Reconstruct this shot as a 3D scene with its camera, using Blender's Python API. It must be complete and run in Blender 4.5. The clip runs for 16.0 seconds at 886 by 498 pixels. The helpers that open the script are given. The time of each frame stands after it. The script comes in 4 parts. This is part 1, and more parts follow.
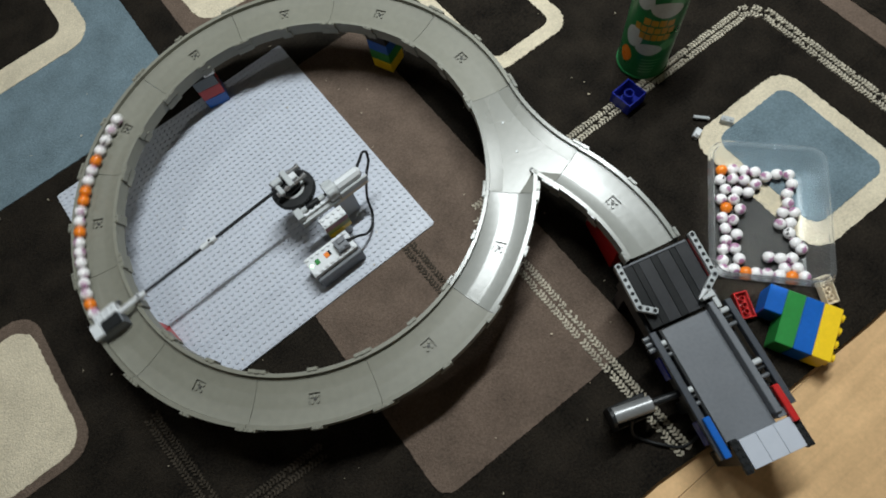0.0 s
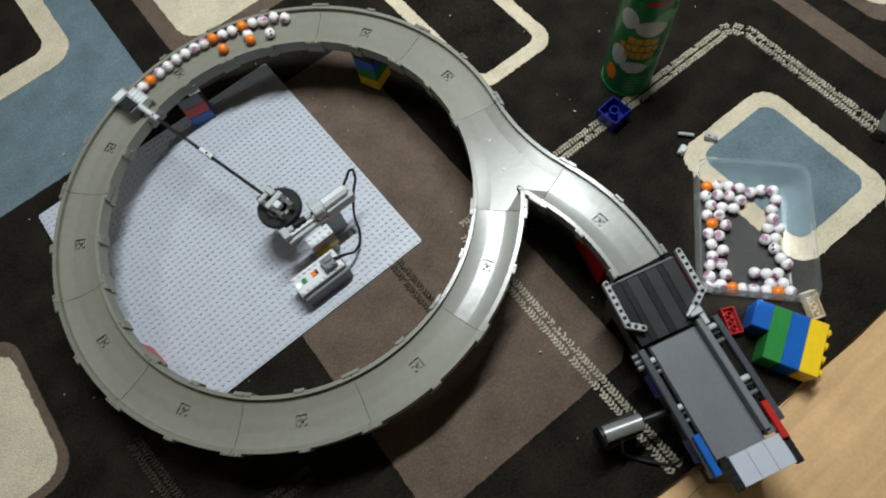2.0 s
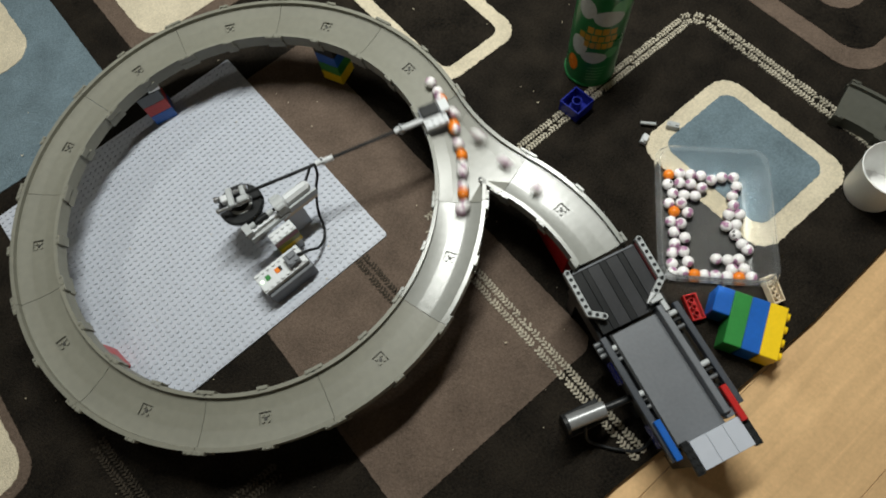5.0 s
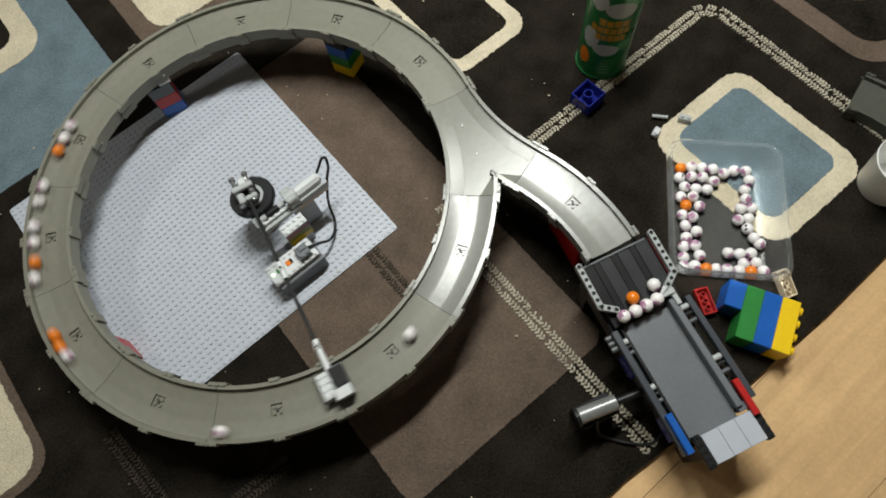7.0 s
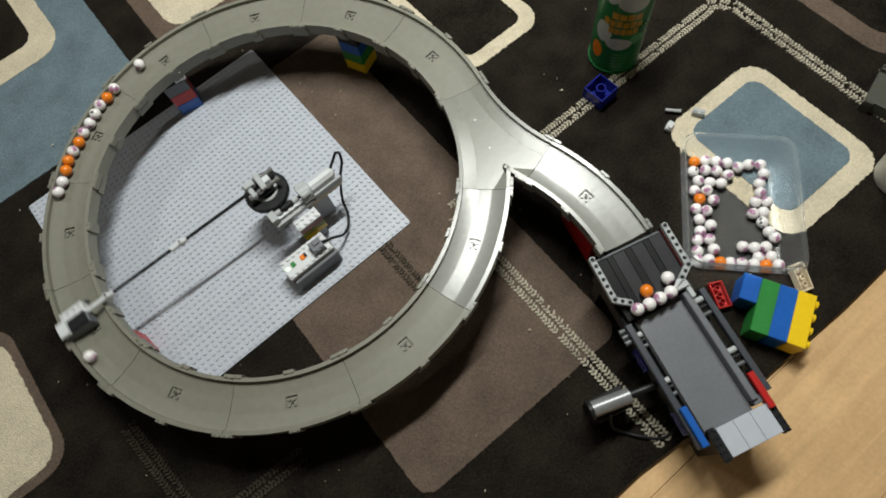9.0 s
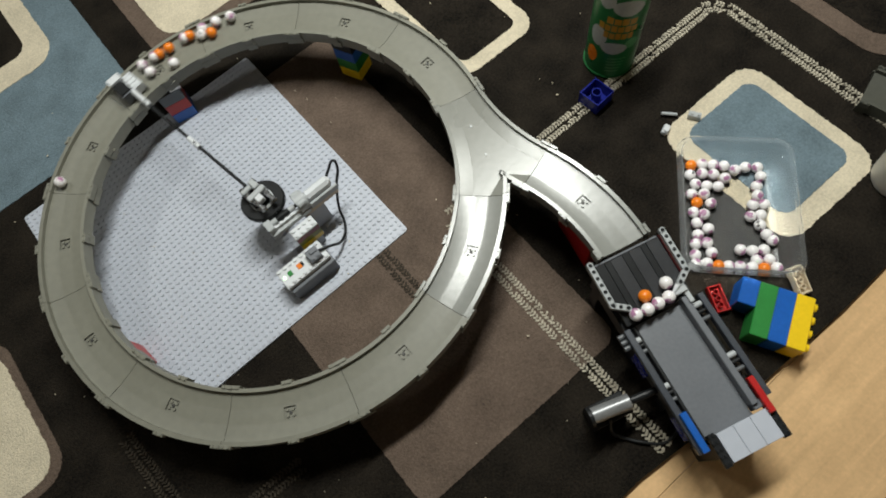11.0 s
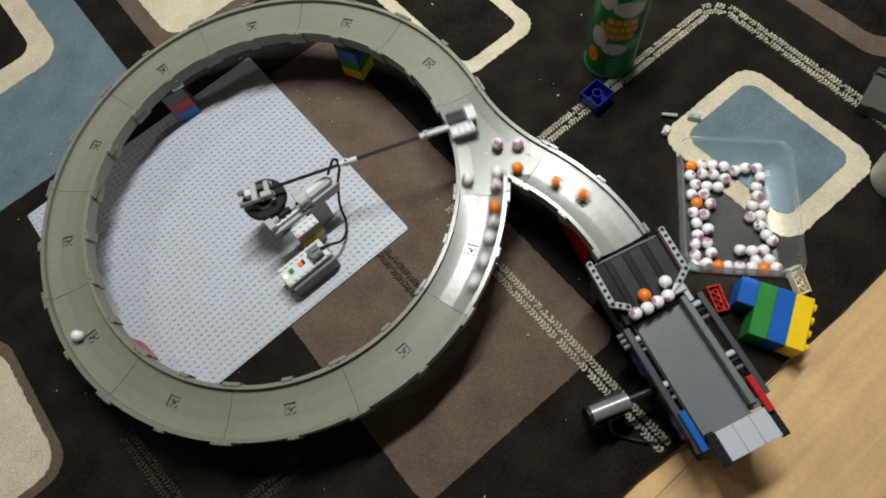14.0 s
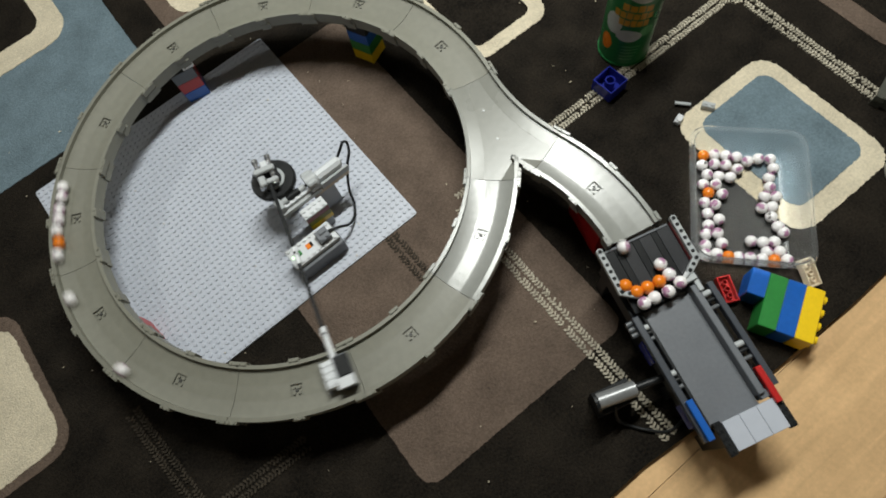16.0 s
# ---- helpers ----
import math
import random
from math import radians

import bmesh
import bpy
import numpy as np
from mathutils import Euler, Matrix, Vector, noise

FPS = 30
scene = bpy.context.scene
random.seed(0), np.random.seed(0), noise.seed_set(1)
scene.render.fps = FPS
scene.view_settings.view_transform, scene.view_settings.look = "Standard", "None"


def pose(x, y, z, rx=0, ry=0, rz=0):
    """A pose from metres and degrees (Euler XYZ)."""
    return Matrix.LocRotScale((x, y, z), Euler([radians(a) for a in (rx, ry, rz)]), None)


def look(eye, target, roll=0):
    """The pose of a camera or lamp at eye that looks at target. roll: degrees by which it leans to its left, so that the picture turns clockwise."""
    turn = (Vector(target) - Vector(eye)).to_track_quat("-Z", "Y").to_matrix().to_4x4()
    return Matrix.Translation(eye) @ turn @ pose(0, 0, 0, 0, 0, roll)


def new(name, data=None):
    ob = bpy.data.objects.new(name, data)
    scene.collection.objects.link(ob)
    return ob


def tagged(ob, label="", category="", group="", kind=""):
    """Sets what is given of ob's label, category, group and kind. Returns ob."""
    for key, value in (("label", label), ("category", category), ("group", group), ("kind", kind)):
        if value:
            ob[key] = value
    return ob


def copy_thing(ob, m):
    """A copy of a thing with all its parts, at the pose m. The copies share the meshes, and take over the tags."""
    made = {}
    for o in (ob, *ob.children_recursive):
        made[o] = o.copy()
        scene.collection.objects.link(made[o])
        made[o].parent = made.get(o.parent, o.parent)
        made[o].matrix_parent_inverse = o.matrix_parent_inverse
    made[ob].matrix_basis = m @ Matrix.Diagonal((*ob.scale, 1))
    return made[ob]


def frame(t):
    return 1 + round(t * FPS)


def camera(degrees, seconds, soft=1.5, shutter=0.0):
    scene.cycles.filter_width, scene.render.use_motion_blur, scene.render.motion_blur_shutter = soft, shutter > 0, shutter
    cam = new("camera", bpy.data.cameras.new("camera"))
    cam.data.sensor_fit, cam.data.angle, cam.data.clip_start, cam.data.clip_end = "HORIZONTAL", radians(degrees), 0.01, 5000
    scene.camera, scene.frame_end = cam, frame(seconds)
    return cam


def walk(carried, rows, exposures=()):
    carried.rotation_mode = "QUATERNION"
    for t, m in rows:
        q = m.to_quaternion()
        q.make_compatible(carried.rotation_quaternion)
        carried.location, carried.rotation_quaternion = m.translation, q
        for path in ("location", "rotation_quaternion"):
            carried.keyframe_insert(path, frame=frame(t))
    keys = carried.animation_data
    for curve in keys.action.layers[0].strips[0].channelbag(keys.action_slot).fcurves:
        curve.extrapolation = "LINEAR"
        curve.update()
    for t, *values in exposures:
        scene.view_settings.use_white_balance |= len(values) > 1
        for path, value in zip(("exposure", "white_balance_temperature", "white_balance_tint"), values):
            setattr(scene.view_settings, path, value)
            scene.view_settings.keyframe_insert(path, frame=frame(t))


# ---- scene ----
cam = camera(72.96, 16.0, soft=1.9, shutter=1.0)
PATH = [
    (0, (0.0674, -0.4825, 0.7122), (0.2123, -0.1475, -0.2188), -15.88),
    (0.5, (0.0666, -0.4827, 0.7119), (0.2089, -0.1419, -0.2174), -16.38),
    (1, (0.0686, -0.4808, 0.7127), (0.2124, -0.1376, -0.2154), -16.34),
    (1.5, (0.0679, -0.4769, 0.7122), (0.2221, -0.1376, -0.2157), -15.06),
    (2, (0.0718, -0.4765, 0.7119), (0.2453, -0.1397, -0.2136), -12.75),
    (2.5, (0.0789, -0.4810, 0.7120), (0.2654, -0.1423, -0.2102), -11.19),
    (3, (0.0863, -0.4820, 0.7112), (0.2831, -0.1486, -0.2108), -10.08),
    (3.5, (0.0894, -0.4865, 0.7086), (0.2925, -0.1577, -0.2138), -9.70),
    (4, (0.0904, -0.4937, 0.7077), (0.2891, -0.1708, -0.2176), -9.96),
    (6.5, (0.0858, -0.4982, 0.7058), (0.2633, -0.1781, -0.2248), -12.31),
    (7, (0.0838, -0.4937, 0.7064), (0.2591, -0.1753, -0.2252), -12.38),
    (7.5, (0.0834, -0.4926, 0.7063), (0.2526, -0.1744, -0.2265), -13.01),
    (8, (0.0829, -0.4936, 0.7058), (0.2500, -0.1728, -0.2265), -13.83),
    (8.5, (0.0793, -0.4965, 0.7048), (0.2423, -0.1711, -0.2266), -14.64),
    (9, (0.0765, -0.4981, 0.7062), (0.2387, -0.1675, -0.2236), -14.97),
    (11.5, (0.0826, -0.4938, 0.7060), (0.2491, -0.1619, -0.2225), -15.32),
    (12, (0.0819, -0.4947, 0.7066), (0.2483, -0.1604, -0.2210), -15.47),
    (12.5, (0.0802, -0.4915, 0.7090), (0.2531, -0.1548, -0.2166), -14.62),
    (13, (0.0832, -0.4961, 0.7088), (0.2554, -0.1581, -0.2165), -14.89),
    (13.5, (0.0811, -0.4991, 0.7078), (0.2523, -0.1585, -0.2167), -15.12),
    (14, (0.0790, -0.4998, 0.7068), (0.2464, -0.1630, -0.2197), -15.15),
    (14.5, (0.0761, -0.5028, 0.7062), (0.2388, -0.1640, -0.2204), -15.49),
    (15, (0.0728, -0.4972, 0.7045), (0.2322, -0.1655, -0.2253), -14.94),
    (15.5, (0.0700, -0.5020, 0.7036), (0.2273, -0.1712, -0.2269), -14.94),
    (16, (0.0698, -0.4997, 0.7019), (0.2239, -0.1700, -0.2295), -15.23),
]
GLOW = 0.24
walk(cam, [(t, look(eye, target, roll)) for t, eye, target, roll in PATH],
     exposures=[(0, GLOW, 6250, 10), (1.5, GLOW, 6250, 10), (3.5, GLOW, 6550, 10), (6.5, GLOW, 6750, 10), (9, GLOW, 6750, 10), (13, GLOW, 6650, 10), (16, GLOW, 6650, 10)])

# ---- light ----
world = bpy.data.worlds.new("world")
scene.world = world
world.use_nodes = True
world.node_tree.nodes["Background"].inputs[0].default_value = (0.85, 0.92, 1.0, 1)
world.node_tree.nodes["Background"].inputs[1].default_value = 0.2


def area_lamp(name, eye, target, size, watts, colour):
    data = bpy.data.lights.new(name, "AREA")
    data.shape, data.size, data.energy, data.color = "DISK", size, watts, colour
    ob = new(name, data)
    ob.matrix_world = look(eye, target)
    return ob


tube = area_lamp("tube_lamp", (0.66, 0.13, 1.5), (0.66, 0.0, 0.0), 0.75, 25.5, (0.955, 1.0, 0.965))
tube.data.shape, tube.data.size_y = "RECTANGLE", 0.05
area_lamp("far_lamp", (-0.45, 1.50, 2.0), (0.1, -0.1, 0), 0.10, 4, (0.955, 1.0, 0.965))


# ---- materials ----
def material(name, colour, rough=0.5, metal=0.0, vary=0.12, scale=60.0, bump=0.0, bump_scale=400.0, second=None, amount=0.5, spec=0.5, piece=0.0):
    """A surface with two scales of variation, fine relief, and a roughness that wanders a little."""
    m = bpy.data.materials.new(name)
    m.use_nodes = True
    nt = m.node_tree
    N, L = nt.nodes, nt.links
    bsdf = N["Principled BSDF"]
    bsdf.inputs["Roughness"].default_value = rough
    bsdf.inputs["Metallic"].default_value = metal
    bsdf.inputs["Specular IOR Level"].default_value = spec
    co = N.new("ShaderNodeTexCoord")
    big = N.new("ShaderNodeTexNoise")
    big.inputs["Scale"].default_value = scale * 0.25
    big.inputs["Detail"].default_value = 4
    fine = N.new("ShaderNodeTexNoise")
    fine.inputs["Scale"].default_value = scale * 4
    fine.inputs["Detail"].default_value = 3
    L.new(co.outputs["Object"], big.inputs["Vector"])
    L.new(co.outputs["Object"], fine.inputs["Vector"])
    add = N.new("ShaderNodeMath")
    add.operation = "ADD"
    L.new(big.outputs["Fac"], add.inputs[0])
    L.new(fine.outputs["Fac"], add.inputs[1])
    ramp = N.new("ShaderNodeMapRange")
    ramp.inputs["From Min"].default_value, ramp.inputs["From Max"].default_value = 0.6, 1.4
    L.new(add.outputs[0], ramp.inputs["Value"])
    mix = N.new("ShaderNodeMix")
    mix.data_type = "RGBA"
    dark = second or tuple(c * (1 - vary) for c in colour)
    light = colour if second else tuple(min(1, c * (1 + vary)) for c in colour)
    mix.inputs["A"].default_value = (*dark, 1)
    mix.inputs["B"].default_value = (*light, 1)
    L.new(ramp.outputs["Result"], mix.inputs["Factor"])
    out = mix.outputs["Result"]
    if piece:
        info = N.new("ShaderNodeObjectInfo")
        hsv = N.new("ShaderNodeHueSaturation")
        rng = N.new("ShaderNodeMapRange")
        rng.inputs["To Min"].default_value, rng.inputs["To Max"].default_value = 1 - piece, 1 + piece
        L.new(info.outputs["Random"], rng.inputs["Value"])
        L.new(rng.outputs["Result"], hsv.inputs["Value"])
        L.new(out, hsv.inputs["Color"])
        out = hsv.outputs["Color"]
    L.new(out, bsdf.inputs["Base Color"])
    rr = N.new("ShaderNodeMapRange")
    rr.inputs["To Min"].default_value, rr.inputs["To Max"].default_value = max(0.03, rough * 0.8), min(1, rough * 1.25)
    L.new(big.outputs["Fac"], rr.inputs["Value"])
    L.new(rr.outputs["Result"], bsdf.inputs["Roughness"])
    if bump:
        tex = N.new("ShaderNodeTexNoise")
        tex.inputs["Scale"].default_value = bump_scale
        tex.inputs["Detail"].default_value = 5
        L.new(co.outputs["Object"], tex.inputs["Vector"])
        b = N.new("ShaderNodeBump")
        b.inputs["Strength"].default_value = bump
        b.inputs["Distance"].default_value = 0.002
        L.new(tex.outputs["Fac"], b.inputs["Height"])
        L.new(b.outputs["Normal"], bsdf.inputs["Normal"])
    return m


def pile(name, colour, vary=0.45):
    return material(name, colour, rough=0.95, vary=vary, scale=85, bump=1.0, bump_scale=480, spec=0.1)


RUG_DARK = pile("dark_pile", (0.0135, 0.0108, 0.0080), 0.95)
RUG_BROWN = pile("brown_pile", (0.124, 0.091, 0.071), 0.35)
RUG_BLUE = pile("blue_pile", (0.135, 0.185, 0.215), 0.3)
RUG_BEIGE = pile("beige_pile", (0.60, 0.53, 0.40), 0.22)
# The braid's pile again, with the ring's shade put into its colour.
RUG_BRAID_SHADED = pile("shaded_braid_pile", (0.050, 0.041, 0.031), 0.5)
RUG_BRAID = pile("braid_pile", (0.44, 0.40, 0.32), 0.5)
TRACK = material("old_grey_plastic", (0.185, 0.182, 0.148), rough=0.44, vary=0.10, scale=25, bump=0.06, bump_scale=160, piece=0.05)
TRACK_NEW = material("newer_light_grey_plastic", (0.225, 0.23, 0.212), rough=0.23, vary=0.08, scale=25, bump=0.05, bump_scale=120, piece=0.03)
TRACK_FORK = material("satin_grey_plastic", (0.205, 0.206, 0.182), rough=0.27, vary=0.08, scale=25, bump=0.05, bump_scale=120)
# Old grey plastic with shade mixed into the colour, for the loose piece.
TRACK_SHADED = material("shaded_old_grey_plastic", (0.065, 0.066, 0.054), rough=0.6, spec=0.3, vary=0.15, scale=25, bump=0.06, bump_scale=160)
# Dark grey that paints the shade inside the sockets' peg holes.
HOLE_SHADE = material("hole_shade_grey", (0.045, 0.044, 0.040), rough=0.5, vary=0.2)
PLATE = material("light_bluish_grey_plastic", (0.44, 0.467, 0.53), rough=0.42, vary=0.05, scale=20)
GREY = material("grey_plastic", (0.40, 0.42, 0.43), rough=0.35, vary=0.08)
PALE = material("pale_grey_plastic", (0.62, 0.64, 0.66), rough=0.3, vary=0.06)
DARK_GREY = material("dark_grey_plastic", (0.085, 0.092, 0.10), rough=0.38, vary=0.12)
SLATE = material("slate_grey_plastic", (0.125, 0.134, 0.150), rough=0.4, vary=0.12, bump=0.05)
BLACK = material("black_plastic", (0.012, 0.013, 0.014), rough=0.42, vary=0.3, spec=0.22)
SOOT = material("sooty_black_plastic", (0.026, 0.027, 0.030), rough=0.42, vary=0.25, spec=0.3)
CHROME = material("silvery_plastic", (0.50, 0.51, 0.53), rough=0.2, metal=0.85, vary=0.1)
RED = material("red_plastic", (0.42, 0.015, 0.015), rough=0.3, vary=0.12)
BLUE = material("blue_plastic", (0.006, 0.095, 0.40), rough=0.3, vary=0.12)
DEEP_BLUE = material("deep_blue_plastic", (0.010, 0.020, 0.26), rough=0.25, vary=0.12)
GREEN = material("green_plastic", (0.022, 0.20, 0.040), rough=0.3, vary=0.12)
YELLOW = material("yellow_plastic", (0.80, 0.53, 0.012), rough=0.3, vary=0.08)
OLIVE = material("olive_plastic", (0.20, 0.19, 0.015), rough=0.35, vary=0.12)
MAROON = material("dull_red_plastic", (0.22, 0.045, 0.045), rough=0.35, vary=0.12)
TAN = material("tan_plastic", (0.62, 0.52, 0.38), rough=0.4, vary=0.08)
WHITE = material("white_plastic", (0.80, 0.80, 0.79), rough=0.35, vary=0.04)
ORANGE = material("orange_plastic", (0.78, 0.20, 0.012), rough=0.28, vary=0.15, scale=90)
PAINT = material("wall_paint", (0.50, 0.48, 0.43), rough=0.9, vary=0.04, scale=6)
PURPLE_INK = (0.30, 0.075, 0.22)


def printed_ball(name, ink, low, scale):
    """Glossy white plastic with a printed blot of ink."""
    m = material(name, (0.82, 0.80, 0.80), rough=0.25, vary=0.04)
    nt = m.node_tree
    N, L = nt.nodes, nt.links
    co = N.new("ShaderNodeTexCoord")
    tex = N.new("ShaderNodeTexVoronoi")
    tex.inputs["Scale"].default_value = scale
    warp = N.new("ShaderNodeTexNoise")
    warp.inputs["Scale"].default_value = 260
    add = N.new("ShaderNodeVectorMath")
    add.operation = "MULTIPLY_ADD"
    add.inputs[1].default_value = (0.006, 0.006, 0.006)
    L.new(co.outputs["Object"], warp.inputs["Vector"])
    L.new(warp.outputs["Color"], add.inputs[0])
    L.new(co.outputs["Object"], add.inputs[2])
    L.new(add.outputs[0], tex.inputs["Vector"])
    edge = N.new("ShaderNodeMapRange")
    edge.inputs["From Min"].default_value, edge.inputs["From Max"].default_value = low, low * 1.25
    edge.inputs["To Min"].default_value, edge.inputs["To Max"].default_value = 0.85, 0.0
    L.new(tex.outputs["Distance"], edge.inputs["Value"])
    mix = N.new("ShaderNodeMix")
    mix.data_type = "RGBA"
    mix.inputs["B"].default_value = (*ink, 1)
    bsdf = N["Principled BSDF"]
    L.new(bsdf.inputs["Base Color"].links[0].from_socket, mix.inputs["A"])
    L.new(edge.outputs["Result"], mix.inputs["Factor"])
    L.new(mix.outputs["Result"], bsdf.inputs["Base Color"])
    return m


BALL_PURPLE = printed_ball("white_ball_with_purple_print", PURPLE_INK, 0.40, 70)
BALL_SPOT = printed_ball("white_ball_with_black_spots", (0.02, 0.02, 0.02), 0.28, 130)


def glass_material(name, colour, rough, alpha):
    m = material(name, colour, rough=rough, vary=0.05)
    b = m.node_tree.nodes["Principled BSDF"]
    b.inputs["Transmission Weight"].default_value = alpha
    b.inputs["IOR"].default_value = 1.1
    return m


CLEAR = glass_material("clear_plastic", (0.93, 0.95, 0.97), 0.12, 0.97)


# ---- mesh helpers ----
def part(name, bm, mat, parent=None, label="", smooth=False):
    me = bpy.data.meshes.new(name)
    bmesh.ops.recalc_face_normals(bm, faces=bm.faces[:])
    bm.to_mesh(me)
    bm.free()
    me.materials.append(mat)
    if smooth:
        me.shade_smooth()
        me.set_sharp_from_angle(angle=radians(40))
    ob = new(name, me)
    if parent is not None:
        ob.parent = parent
    if label:
        ob["label"] = label
    return ob


def empty(name, m, label, category, group=""):
    ob = new(name)
    ob.matrix_basis = m
    return tagged(ob, label, category, group)


def box(bm, x0, x1, y0, y1, z0, z1, bevel=0.0005, m=None):
    r = bmesh.ops.create_cube(bm, size=1)
    vs = r["verts"]
    for v in vs:
        v.co = Vector((x0 + (v.co.x + 0.5) * (x1 - x0), y0 + (v.co.y + 0.5) * (y1 - y0), z0 + (v.co.z + 0.5) * (z1 - z0)))
    if bevel:
        es = list({e for v in vs for e in v.link_edges})
        g = bmesh.ops.bevel(bm, geom=es, offset=bevel, segments=1, affect="EDGES")
        vs = list({v for f in g["faces"] for v in f.verts} | {v for v in vs if v.is_valid})
    if m is not None:
        for v in vs:
            v.co = m @ v.co
    return vs


def rod(bm, a, b, r, r2=None, n=12):
    a, b = Vector(a), Vector(b)
    g = bmesh.ops.create_cone(bm, cap_ends=True, segments=n, radius1=r, radius2=r if r2 is None else r2, depth=(b - a).length)
    q = (b - a).to_track_quat("Z", "Y").to_matrix().to_4x4()
    q.translation = (a + b) / 2
    for v in g["verts"]:
        v.co = q @ v.co
    return g["verts"]


def stud(bm, x, y, z, r=0.0024, h=0.0018, n=10):
    rod(bm, (x, y, z - 0.0002), (x, y, z + h), r, n=n)


def arc_wall(bm, r0, r1, a0, a1, z0, z1, n=16, c=(0, 0)):
    """A curved wall of rectangular section between two radii and two angles in degrees."""
    ring = []
    for i in range(n + 1):
        a = radians(a0 + (a1 - a0) * i / n)
        ring.append([bm.verts.new((c[0] + r * math.cos(a), c[1] + r * math.sin(a), z)) for r, z in ((r0, z0), (r1, z0), (r1, z1), (r0, z1))])
    for p, q in zip(ring, ring[1:]):
        for i in range(4):
            bm.faces.new((p[i], p[(i + 1) % 4], q[(i + 1) % 4], q[i]))
    bm.faces.new(ring[0])
    bm.faces.new(ring[-1])


def slab(bm, pts, z0, z1):
    lo = [bm.verts.new((x, y, z0)) for x, y in pts]
    hi = [bm.verts.new((x, y, z1)) for x, y in pts]
    n = len(pts)
    bm.faces.new(lo)
    bm.faces.new(hi)
    for i in range(n):
        bm.faces.new((lo[i], lo[(i + 1) % n], hi[(i + 1) % n], hi[i]))


def rounded(x0, x1, y0, y1, r, n=8):
    pts = []
    for cx, cy, a in ((x1 - r, y1 - r, 0), (x0 + r, y1 - r, 90), (x0 + r, y0 + r, 180), (x1 - r, y0 + r, 270)):
        for i in range(n + 1):
            t = radians(a + 90 * i / n)
            pts.append((cx + r * math.cos(t), cy + r * math.sin(t)))
    return pts


# ---- the room ----
def shell(name, x0, x1, y0, y1, z0, z1, mat, label, category):
    bm = bmesh.new()
    box(bm, x0, x1, y0, y1, z0, z1, 0)
    return tagged(part(name, bm, mat), label, category, kind="structure")


shell("wall_north", -1.7, 3.1, 2.9, 3.0, -0.01, 2.5, PAINT, "plain pale painted wall of the room", "wall")
shell("wall_south", -1.7, 3.1, -2.0, -1.9, -0.01, 2.5, PAINT, "plain pale painted wall of the room", "wall")
shell("wall_east", 3.1, 3.2, -2.0, 3.0, -0.01, 2.5, PAINT, "plain pale painted wall of the room", "wall")
shell("wall_west", -1.8, -1.7, -2.0, 3.0, -0.01, 2.5, PAINT, "plain pale painted wall of the room", "wall")
shell("ceiling", -1.8, 3.2, -2.0, 3.0, 2.5, 2.6, PAINT, "plain pale painted ceiling of the room", "ceiling")


def wood_material():
    m = material("pale_laminate", (0.64, 0.415, 0.215), rough=0.30, vary=0.12, piece=0.05)
    nt = m.node_tree
    N, L = nt.nodes, nt.links
    co = N.new("ShaderNodeTexCoord")
    mp = N.new("ShaderNodeMapping")
    mp.inputs["Scale"].default_value = (1.0, 17, 1)
    tex = N.new("ShaderNodeTexNoise")
    tex.inputs["Scale"].default_value = 4
    tex.inputs["Detail"].default_value = 6
    tex.inputs["Distortion"].default_value = 0.6
    L.new(co.outputs["Object"], mp.inputs["Vector"])
    L.new(mp.outputs["Vector"], tex.inputs["Vector"])
    mix = N.new("ShaderNodeMix")
    mix.data_type, mix.blend_type = "RGBA", "MULTIPLY"
    grain = N.new("ShaderNodeMapRange")
    grain.inputs["From Min"].default_value, grain.inputs["From Max"].default_value = 0.35, 0.65
    grain.inputs["To Min"].default_value, grain.inputs["To Max"].default_value = 0.86, 1.05
    L.new(tex.outputs["Fac"], grain.inputs["Value"])
    b = N["Principled BSDF"]
    L.new(b.inputs["Base Color"].links[0].from_socket, mix.inputs["A"])
    L.new(grain.outputs["Result"], mix.inputs["B"])
    mix.inputs["Factor"].default_value = 1
    L.new(mix.outputs["Result"], b.inputs["Base Color"])
    return m


WOOD = wood_material()
FLOOR_Z = -0.008
floor = shell("floor", -1.7, 3.1, -1.9, 2.9, -0.03, FLOOR_Z - 0.006, WOOD, "pale wood laminate floor beside a rug", "floor")


